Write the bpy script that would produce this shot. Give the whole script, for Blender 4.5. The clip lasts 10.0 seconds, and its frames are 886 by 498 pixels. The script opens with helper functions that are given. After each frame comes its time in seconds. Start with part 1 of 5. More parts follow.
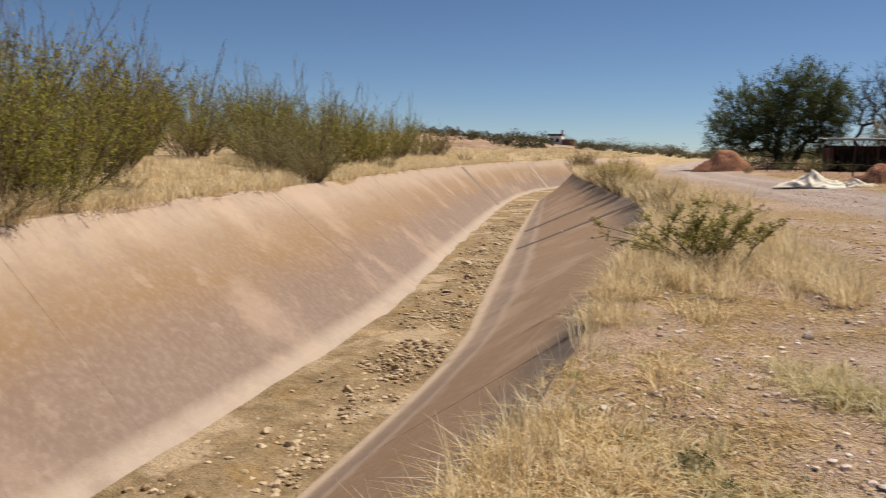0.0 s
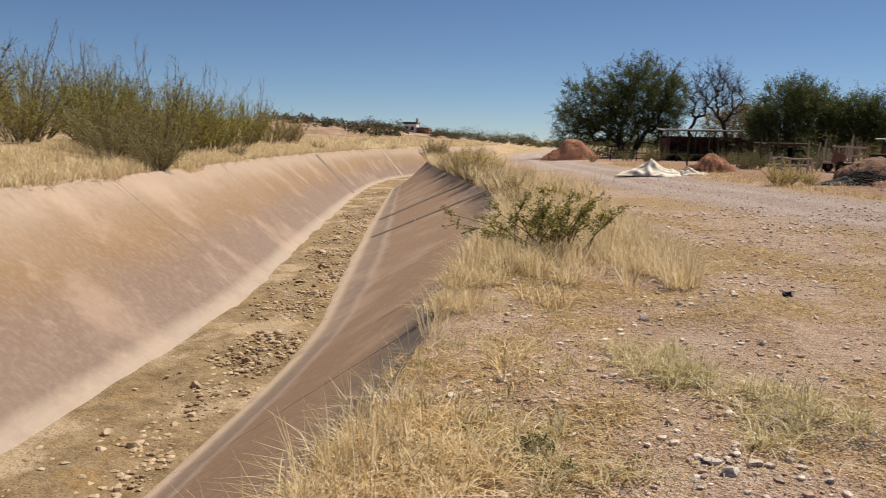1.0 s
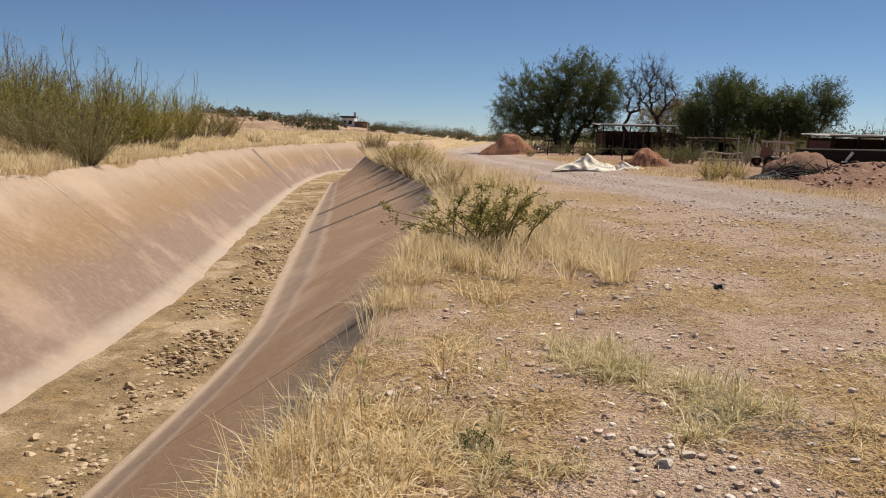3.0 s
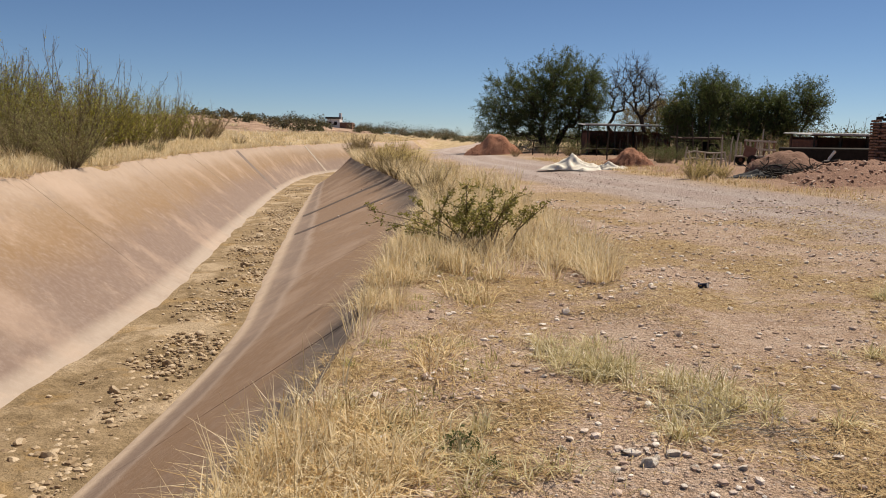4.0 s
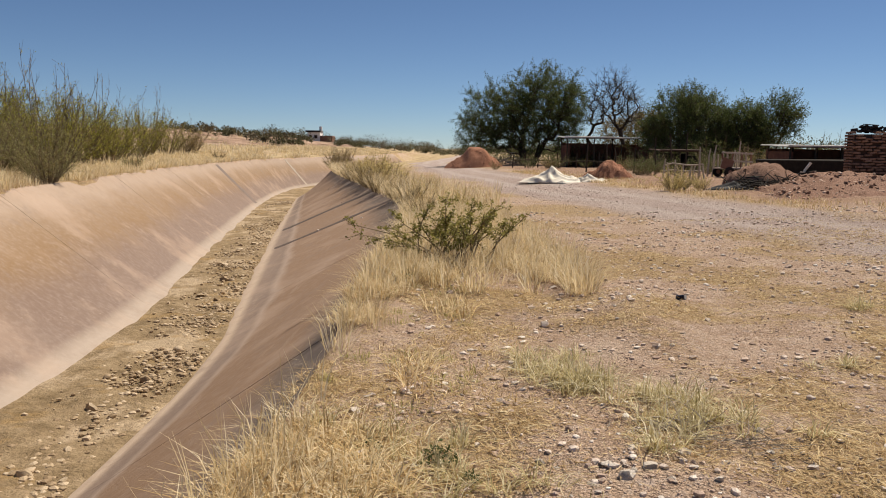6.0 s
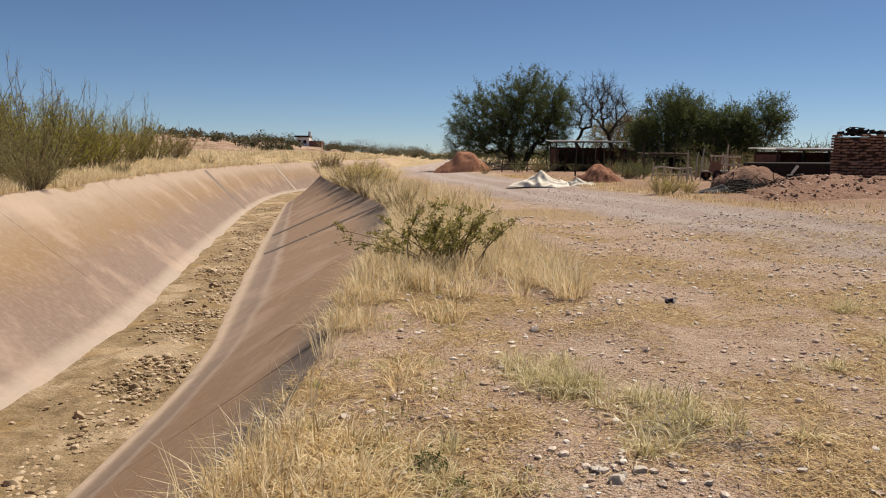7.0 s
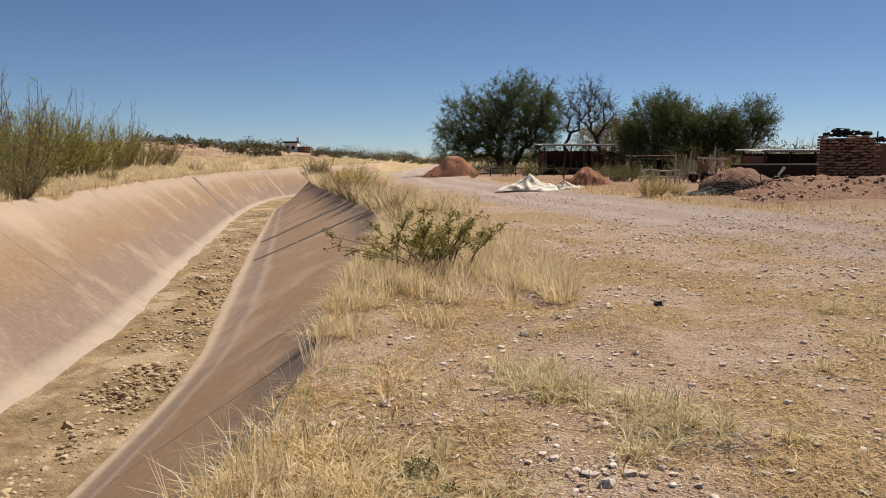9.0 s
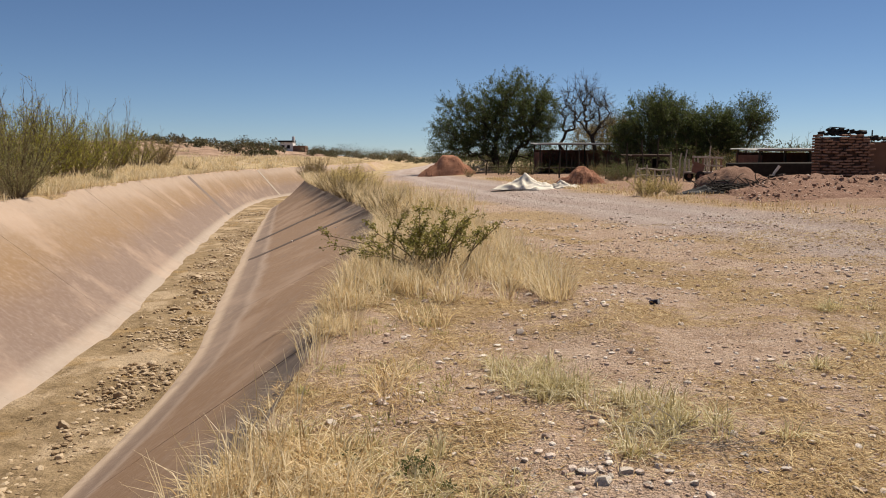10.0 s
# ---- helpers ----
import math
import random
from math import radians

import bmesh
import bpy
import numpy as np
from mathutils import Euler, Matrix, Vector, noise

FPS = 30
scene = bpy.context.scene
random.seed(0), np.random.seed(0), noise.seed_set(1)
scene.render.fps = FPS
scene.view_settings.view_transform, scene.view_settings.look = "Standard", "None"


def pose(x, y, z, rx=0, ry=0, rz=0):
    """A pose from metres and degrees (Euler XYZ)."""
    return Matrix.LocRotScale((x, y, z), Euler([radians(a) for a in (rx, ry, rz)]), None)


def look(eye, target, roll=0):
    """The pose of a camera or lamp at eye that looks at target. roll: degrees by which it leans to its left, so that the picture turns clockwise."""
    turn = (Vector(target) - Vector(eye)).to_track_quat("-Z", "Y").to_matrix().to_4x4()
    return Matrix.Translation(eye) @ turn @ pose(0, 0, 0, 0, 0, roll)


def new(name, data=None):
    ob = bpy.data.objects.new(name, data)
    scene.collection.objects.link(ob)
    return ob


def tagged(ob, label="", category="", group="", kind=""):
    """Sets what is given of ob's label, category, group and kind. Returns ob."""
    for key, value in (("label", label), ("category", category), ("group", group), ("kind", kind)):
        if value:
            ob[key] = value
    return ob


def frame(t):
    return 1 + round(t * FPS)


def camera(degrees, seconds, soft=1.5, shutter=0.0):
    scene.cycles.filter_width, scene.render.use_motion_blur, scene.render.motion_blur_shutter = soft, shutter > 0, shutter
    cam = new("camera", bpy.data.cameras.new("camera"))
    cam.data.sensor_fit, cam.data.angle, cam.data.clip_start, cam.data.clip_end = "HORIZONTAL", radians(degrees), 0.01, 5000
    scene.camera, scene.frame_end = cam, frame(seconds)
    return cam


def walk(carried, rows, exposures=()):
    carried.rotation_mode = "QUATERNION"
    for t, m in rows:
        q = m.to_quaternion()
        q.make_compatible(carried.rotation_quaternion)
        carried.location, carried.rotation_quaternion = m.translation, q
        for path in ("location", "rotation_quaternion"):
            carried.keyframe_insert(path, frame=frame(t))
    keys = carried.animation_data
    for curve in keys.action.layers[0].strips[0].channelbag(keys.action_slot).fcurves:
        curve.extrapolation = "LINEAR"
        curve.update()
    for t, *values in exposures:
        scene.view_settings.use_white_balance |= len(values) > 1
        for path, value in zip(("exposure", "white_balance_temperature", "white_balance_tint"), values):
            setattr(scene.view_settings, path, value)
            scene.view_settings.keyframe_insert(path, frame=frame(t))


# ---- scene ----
cam = camera(55.0, 10.0, soft=1.0, shutter=0.4)
# seconds, x, y, z, pitch, roll, yaw
ROWS = [
    (0.0, -0.101, -0.048, 1.544, -6.703, -0.736, 17.781),
    (0.5, -0.066, -0.086, 1.558, -7.171, -0.951, 12.039),
    (1.0, -0.046, 0.005, 1.555, -7.359, -1.208, 8.146),
    (1.5, -0.038, -0.007, 1.564, -7.482, -1.334, 6.247),
    (2.0, -0.040, 0.007, 1.564, -7.609, -1.287, 5.386),
    (2.5, -0.041, 0.012, 1.571, -7.657, -1.342, 4.668),
    (4.0, -0.032, 0.014, 1.578, -7.602, -1.032, 3.071),
    (4.5, -0.029, 0.012, 1.581, -7.394, -1.026, 2.669),
    (5.0, -0.029, 0.011, 1.583, -7.154, -0.969, 2.355),
    (5.5, -0.019, 0.010, 1.584, -6.939, -0.945, 2.131),
    (6.0, -0.009, 0.005, 1.588, -6.724, -0.822, 1.775),
    (7.5, -0.005, 0.007, 1.597, -6.318, -0.442, 0.763),
    (8.0, -0.005, 0.008, 1.599, -6.234, -0.329, 0.555),
    (8.5, -0.001, 0.004, 1.604, -6.145, -0.248, 0.448),
    (9.0, 0.003, 0.002, 1.605, -6.118, -0.028, 0.300),
    (9.5, -0.001, 0.004, 1.599, -6.135, -0.035, 0.118),
    (10.0, 0.000, 0.000, 1.600, -6.177, 0.000, 0.000),
]
walk(cam, [(t, pose(x, y, z, 90 + pitch, roll, yaw)) for t, x, y, z, pitch, roll, yaw in ROWS])

# ---- light ----
SUN_EL, SUN_AZ = radians(55), radians(46)      # azimuth from +y towards +x
world = bpy.data.worlds.new("world")
scene.world = world
world.use_nodes = True
wn = world.node_tree.nodes
sky = wn.new("ShaderNodeTexSky")
sky.sky_type, sky.sun_disc = "NISHITA", False
sky.sun_elevation, sky.sun_rotation = SUN_EL, SUN_AZ
sky.altitude, sky.air_density, sky.dust_density, sky.ozone_density = 1500, 0.7, 0.0, 5.0
wn["Background"].inputs["Strength"].default_value = 0.059
world.node_tree.links.new(sky.outputs[0], wn["Background"].inputs["Color"])
sun_data = bpy.data.lights.new("sun", "SUN")
sun_data.energy, sun_data.angle, sun_data.color = 5.0, radians(0.53), (1.0, 0.89, 0.73)
sun = new("sun", sun_data)
sun.matrix_world = look((0, 0, 60), (-math.sin(SUN_AZ) * math.cos(SUN_EL), -math.cos(SUN_AZ) * math.cos(SUN_EL), 60 - math.sin(SUN_EL)))
scene.view_settings.exposure = 0.32


# ---- material helpers ----
class Nodes:
    """A short way to write node trees."""

    def __init__(self, name):
        self.mat = bpy.data.materials.new(name)
        self.mat.use_nodes = True
        self.t = self.mat.node_tree
        self.bsdf = self.t.nodes["Principled BSDF"]
        self.where = self.t.nodes.new("ShaderNodeTexCoord").outputs["Object"]

    def put(self, node, slot, value):
        if value is None:
            return
        if isinstance(value, bpy.types.NodeSocket):
            self.t.links.new(value, node.inputs[slot])
        else:
            node.inputs[slot].default_value = value

    def noise(self, scale, detail=4.0, rough=0.55, at=None, distort=0.0):
        n = self.t.nodes.new("ShaderNodeTexNoise")
        self.put(n, "Vector", at or self.where)
        self.put(n, "Scale", scale), self.put(n, "Detail", detail), self.put(n, "Roughness", rough), self.put(n, "Distortion", distort)
        return n.outputs["Fac"]

    def cells(self, scale, at=None, feature="F1", out="Distance"):
        n = self.t.nodes.new("ShaderNodeTexVoronoi")
        n.feature = feature
        self.put(n, "Vector", at or self.where), self.put(n, "Scale", scale)
        return n.outputs[out]

    def stretch(self, sx, sy, sz, at=None):
        n = self.t.nodes.new("ShaderNodeMapping")
        self.put(n, "Vector", at or self.where), self.put(n, "Scale", (sx, sy, sz))
        return n.outputs[0]

    def attr(self, name):
        n = self.t.nodes.new("ShaderNodeAttribute")
        n.attribute_name = name
        return n.outputs["Fac"]

    def rand(self):
        return self.t.nodes.new("ShaderNodeObjectInfo").outputs["Random"]

    def island(self):
        return self.t.nodes.new("ShaderNodeNewGeometry").outputs["Random Per Island"]

    def math(self, op, a, b=None, clamp=False):
        n = self.t.nodes.new("ShaderNodeMath")
        n.operation, n.use_clamp = op, clamp
        self.put(n, 0, a), self.put(n, 1, b)
        return n.outputs[0]

    def span(self, value, lo, hi, to_lo=0.0, to_hi=1.0):
        n = self.t.nodes.new("ShaderNodeMapRange")
        n.interpolation_type = "SMOOTHSTEP"
        for slot, v in zip(("Value", "From Min", "From Max", "To Min", "To Max"), (value, lo, hi, to_lo, to_hi)):
            self.put(n, slot, v)
        return n.outputs[0]

    def ramp(self, value, stops):
        n = self.t.nodes.new("ShaderNodeValToRGB")
        while len(n.color_ramp.elements) < len(stops):
            n.color_ramp.elements.new(0.5)
        for e, (p, c) in zip(n.color_ramp.elements, stops):
            e.position, e.color = p, (*c, 1)
        self.put(n, 0, value)
        return n.outputs[0]

    def mix(self, fac, a, b, kind="MIX"):
        n = self.t.nodes.new("ShaderNodeMix")
        n.data_type, n.blend_type = "RGBA", kind
        for slot, v in ((0, fac), (6, a), (7, b)):
            self.put(n, slot, (*v, 1) if isinstance(v, tuple) and len(v) == 3 else v)
        return n.outputs[2]

    def bump(self, height, dist, strength=1.0):
        n = self.t.nodes.new("ShaderNodeBump")
        self.put(n, "Height", height), self.put(n, "Distance", dist), self.put(n, "Strength", strength)
        self.t.links.new(n.outputs[0], self.bsdf.inputs["Normal"])

    def thin(self, color, share):
        """Lets part of the light through, as leaves and dry blades do."""
        t = self.t.nodes.new("ShaderNodeBsdfTranslucent")
        m = self.t.nodes.new("ShaderNodeMixShader")
        self.put(t, "Color", color), self.put(m, 0, share)
        self.t.links.new(self.bsdf.outputs[0], m.inputs[1])
        self.t.links.new(t.outputs[0], m.inputs[2])
        self.t.links.new(m.outputs[0], self.t.nodes["Material Output"].inputs["Surface"])

    def done(self, color, rough=0.9, metal=0.0, spec=0.3):
        self.put(self.bsdf, "Base Color", (*color, 1) if isinstance(color, tuple) and len(color) == 3 else color)
        self.put(self.bsdf, "Roughness", rough), self.put(self.bsdf, "Metallic", metal), self.put(self.bsdf, "Specular IOR Level", spec)
        return self.mat


# ---- materials ----
def ground_material():
    n = Nodes("dry_ground")
    mid, fine = n.noise(2.2, 5, 0.6), n.noise(26, 4, 0.65)
    dirt = n.ramp(mid, [(0.3, (0.43, 0.295, 0.205)), (0.5, (0.57, 0.412, 0.30)), (0.72, (0.69, 0.53, 0.405))])
    dirt = n.mix(n.span(n.noise(70, 3, 0.7), 0.40, 0.56), n.mix(0.6, dirt, (0.15, 0.094, 0.064)), dirt)
    dirt = n.mix(n.span(fine, 0.54, 0.66, 0.0, 0.7), dirt, (0.69, 0.56, 0.47))
    dirt = n.mix(n.span(n.noise(7, 4, 0.6), 0.56, 0.68, 0.0, 0.6), dirt, (0.62, 0.50, 0.43))
    straw = n.ramp(n.noise(55, 3, 0.75, n.stretch(1, 0.3, 1)), [(0.3, (0.17, 0.10, 0.045)), (0.5, (0.40, 0.275, 0.125)), (0.72, (0.66, 0.51, 0.28))])
    patch = n.math("MULTIPLY", n.span(n.math("ADD", n.attr("straw"), n.math("MULTIPLY", n.math("SUBTRACT", n.noise(5, 5, 0.65), 0.5), 1.4)), 0.28, 0.72), 0.72)
    col = n.mix(patch, dirt, straw)
    gravel = n.ramp(n.cells(28, out="Color"), [(0.0, (0.25, 0.19, 0.17)), (0.6, (0.40, 0.315, 0.28)), (1.0, (0.66, 0.56, 0.50))])
    road = n.mix(n.span(n.noise(9, 3), 0.4, 0.6, 0.25, 0.65), n.ramp(n.noise(0.8, 5, 0.6, n.stretch(1, 0.25, 1)), [(0.3, (0.41, 0.32, 0.28)), (0.7, (0.54, 0.44, 0.39))]), gravel)
    road = n.mix(n.span(n.noise(45, 3, 0.7), 0.36, 0.5, 0.28, 0.0), road, (0.15, 0.11, 0.095))
    road = n.mix(n.math("MULTIPLY", n.attr("rut"), 0.6), road, (0.53, 0.455, 0.425))
    col = n.mix(n.math("ADD", n.attr("road"), n.math("MULTIPLY", n.math("SUBTRACT", mid, 0.5), 0.5), True), col, road)
    field = n.ramp(n.noise(1.3, 5, 0.65, n.stretch(1, 0.5, 1)), [(0.3, (0.30, 0.21, 0.105)), (0.5, (0.48, 0.37, 0.21)), (0.75, (0.62, 0.50, 0.33))])
    col = n.mix(n.attr("field"), col, field)
    bare = n.ramp(n.noise(0.30, 6, 0.65, n.stretch(1, 0.4, 2.5)), [(0.34, (0.15, 0.105, 0.06)), (0.46, (0.30, 0.20, 0.14)), (0.6, (0.46, 0.325, 0.245)), (0.74, (0.53, 0.42, 0.26))])
    col = n.mix(n.attr("bare"), col, bare)
    red = n.ramp(n.noise(3, 5, 0.6), [(0.3, (0.25, 0.145, 0.10)), (0.7, (0.39, 0.255, 0.185))])
    col = n.mix(n.math("ADD", n.attr("red"), n.math("MULTIPLY", n.math("SUBTRACT", n.noise(1.1, 5), 0.5), 0.9), True), col, red)
    n.bump(n.math("ADD", n.math("MULTIPLY", fine, 0.8), n.math("ADD", n.math("MULTIPLY", n.noise(9, 5, 0.7), 1.4), n.math("MULTIPLY", n.noise(48, 4, 0.7), 0.5))), 0.06)
    return n.done(col, 0.95, spec=0.15)


def concrete_material(name, stops, grain):
    n = Nodes(name)
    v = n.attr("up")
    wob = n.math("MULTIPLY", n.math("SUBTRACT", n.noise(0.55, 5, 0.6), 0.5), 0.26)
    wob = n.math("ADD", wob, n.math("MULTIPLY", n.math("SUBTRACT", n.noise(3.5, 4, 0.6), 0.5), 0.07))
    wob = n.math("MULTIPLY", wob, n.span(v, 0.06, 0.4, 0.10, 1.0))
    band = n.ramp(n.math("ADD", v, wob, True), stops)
    streak = n.noise(5, 5, 0.65, n.stretch(*grain))
    col = n.mix(n.span(streak, 0.45, 0.72, 0.0, 0.28), band, (0.25, 0.18, 0.135))
    col = n.mix(n.span(n.noise(3, 5, 0.65, n.stretch(*grain)), 0.58, 0.72, 0.0, 0.28), col, (0.46, 0.35, 0.27))
    col = n.mix(n.span(n.noise(9, 5, 0.65), 0.4, 0.75, 0.0, 0.2), col, (0.50, 0.42, 0.37))
    col = n.mix(n.span(n.noise(1.6, 6, 0.7), 0.52, 0.72, 0.0, 0.5), col, (0.25, 0.19, 0.155))
    col = n.mix(n.span(n.noise(0.45, 4, 0.6), 0.5, 0.68, 0.0, 0.4), col, (0.47, 0.35, 0.27))
    col = n.mix(n.span(n.cells(2.3), 0.0, 0.07, 0.45, 0.0), col, (0.56, 0.46, 0.38))
    runs = n.span(n.noise(4, 5, 0.7, n.stretch(0.3, 3.2, 0.3)), 0.56, 0.68, 0.0, 0.55)      # dirty trickles below the lip
    col = n.mix(n.math("MULTIPLY", runs, n.span(n.math("ADD", v, wob), 0.76, 1.0)), col, (0.11, 0.08, 0.06))
    col = n.mix(n.math("MULTIPLY", n.rand(), 0.10), col, (0.30, 0.24, 0.21))
    n.bump(n.math("ADD", n.noise(40, 5, 0.7), n.math("MULTIPLY", n.noise(5, 4), 1.5)), 0.005)
    return n.done(col, 0.9, spec=0.2)


M_GROUND = ground_material()
M_LEFT = concrete_material("pale_concrete", [(0.035, (0.37, 0.305, 0.255)), (0.070, (0.32, 0.26, 0.215)), (0.115, (0.200, 0.146, 0.121)), (0.34, (0.200, 0.139, 0.108)),
                                             (0.55, (0.240, 0.154, 0.086)), (0.72, (0.278, 0.190, 0.120)), (0.88, (0.37, 0.28, 0.213))], (0.5, 0.35, 0.5))
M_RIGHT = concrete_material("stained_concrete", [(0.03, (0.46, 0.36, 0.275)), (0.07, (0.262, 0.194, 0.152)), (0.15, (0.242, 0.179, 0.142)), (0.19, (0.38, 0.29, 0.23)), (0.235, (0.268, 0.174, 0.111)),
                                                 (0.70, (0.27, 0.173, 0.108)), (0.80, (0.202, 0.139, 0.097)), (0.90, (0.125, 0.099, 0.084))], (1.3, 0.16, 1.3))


# ---- the lie of the land ----
BED = -1.8                     # floor of the canal
LIP_L = 0.6                    # top of the far bank's lining


def line(*knots):
    """A smooth curve x(y) through knots (y, x)."""
    ys, xs = [k[0] for k in knots], [k[1] for k in knots]
    grid = np.arange(ys[0], ys[-1], 0.5)
    vals = np.interp(grid, ys, xs)
    k = np.exp(-0.5 * (np.arange(-10, 11) / 3.2) ** 2)
    pad = np.concatenate([np.full(10, vals[0]) + (vals[1] - vals[0]) * np.arange(-10, 0), vals, np.full(10, vals[-1])])
    vals = np.convolve(pad, k / k.sum(), "valid")
    return lambda y: np.interp(y, grid, vals)


crest_r = line((-40, -0.8), (0, -1.05), (14, -1.1), (18, -1.12), (24, -1.7), (33, -3.5), (48, -7.1), (64, -10.3), (74, -10.4), (90, -8.2), (120, -6), (3000, -6))
toe_r = line((-40, -2.9), (0, -3.55), (9, -3.76), (13, -3.94), (18, -4.87), (30, -7.0), (55, -11.2), (66, -12.1), (76, -11.6), (90, -10.0), (120, -8.2), (3000, -8.2))
toe_l = line((-40, -4.2), (0, -5.2), (12, -5.95), (15, -6.24), (18, -6.7), (25.3, -8.05), (46, -11.65), (58, -13.3), (68, -14.0), (80, -12.8), (92, -11.6), (120, -10.2), (3000, -10.2))
crest_l = line((-40, -5.6), (0, -7.0), (8, -8.1), (13, -9.3), (20, -10.05), (25, -11.0), (36, -13.1), (58, -15.5), (68, -15.9), (80, -15.3), (92, -14.3), (120, -13.4), (3000, -13.4))


def step(a, b, v):
    u = np.clip((v - a) / (b - a), 0, 1)
    return u * u * (3 - 2 * u)


def fuzz(x, y, scale, seed=0):
    """Cheap smooth noise in -1..1 for arrays."""
    x, y = np.asarray(x, float) / scale, np.asarray(y, float) / scale
    r = np.random.RandomState(seed)
    out = 0
    for i in range(7):
        a, k, p = r.uniform(0, 6.28), r.uniform(0.7, 2.3), r.uniform(0, 6.28)
        out = out + np.sin(k * (x * math.cos(a) + y * math.sin(a)) + p + 1.3 * np.sin(0.6 * k * (y * math.cos(a) - x * math.sin(a)) + p * 2)) / 7
    return out * 1.6


road_mid = line((-40, 16.5), (0, 11.8), (12, 8.4), (18, 6.6), (25, 4.7), (32, 3.2), (45, 0.9), (62, -1.9), (80, -3.6), (100, -4), (160, -1.5), (400, 0), (3000, 0))


def strawy(x, y):
    """Where the dry litter gathers."""
    return fuzz(x, y, 1.1, 41) + 0.6 * fuzz(x, y, 0.35, 42) + 0.5 * fuzz(x, y, 3.5, 43)


def land(x, y):
    """Height of the ground outside the canal."""
    x, y = np.asarray(x, float), np.asarray(y, float)
    right = x - crest_r(y)
    left = crest_l(y) - x
    near = np.exp(-np.hypot(x, y) / 40)
    zr = 0.45 * step(2, 14, right) * step(6, 30, np.hypot(x, y)) + near * (0.035 * fuzz(x, y, 0.5, 3) + 0.05 * fuzz(x, y, 1.7, 4) + 0.012 * fuzz(x, y, 0.13, 13) + 0.016 * fuzz(x, y, 0.27, 14)) * step(0.0, 0.8, right)
    zr = zr + 0.13 * np.exp(-((x - 1.65 - 0.15 * (y - 8.3)) / 0.45) ** 2 - ((y - 8.3) / 1.3) ** 2)
    zl = LIP_L + 0.6 * step(0.2, 6, left) + 0.05 * fuzz(x, y, 1.3, 5) * step(0, 1, left)
    zl = zl + 0.35 * np.maximum(fuzz(x, y, 5.5, 17), 0) * step(5, 12, left) * step(55, 80, y) * (1 - step(200, 300, y))
    zl = zl + 3.3 * step(6, 40, left) * step(60, 135, y) * (1 - step(220, 420, y)) * (0.9 + 0.10 * fuzz(x, y, 30, 6))
    zl = LIP_L + (zl - LIP_L) * (1 - step(500, 1500, y)) - (LIP_L - 0.35) * step(200, 500, y)
    far = 0.15 * fuzz(x, y, 60, 8) * step(60, 200, np.hypot(x, y))
    return np.where(right > left, zr, zl) + far


def mesh_from(name, verts, faces, materials, smooth=False, attrs=()):
    """A mesh from arrays: faces of one size each."""
    me = bpy.data.meshes.new(name)
    me.from_pydata(np.asarray(verts, float).tolist() if len(verts) < 50 else verts, [], faces)
    for m in (materials if isinstance(materials, (list, tuple)) else [materials]):
        me.materials.append(m)
    for key, values in attrs:
        me.attributes.new(key, "FLOAT", "POINT").data.foreach_set("value", np.asarray(values, np.float32).ravel())
    if smooth:
        me.polygons.foreach_set("use_smooth", [True] * len(me.polygons))
    me.update()
    return me


def grid_faces(rows, cols):
    i, j = np.meshgrid(np.arange(rows - 1), np.arange(cols - 1), indexing="ij")
    a = (i * cols + j).ravel()
    return np.stack([a, a + 1, a + cols + 1, a + cols], 1).tolist()


def steps_out(first, last, small, grow):
    out, s = [first], small
    while out[-1] < last:
        out.append(out[-1] + s)
        s *= grow
    return np.array(out)


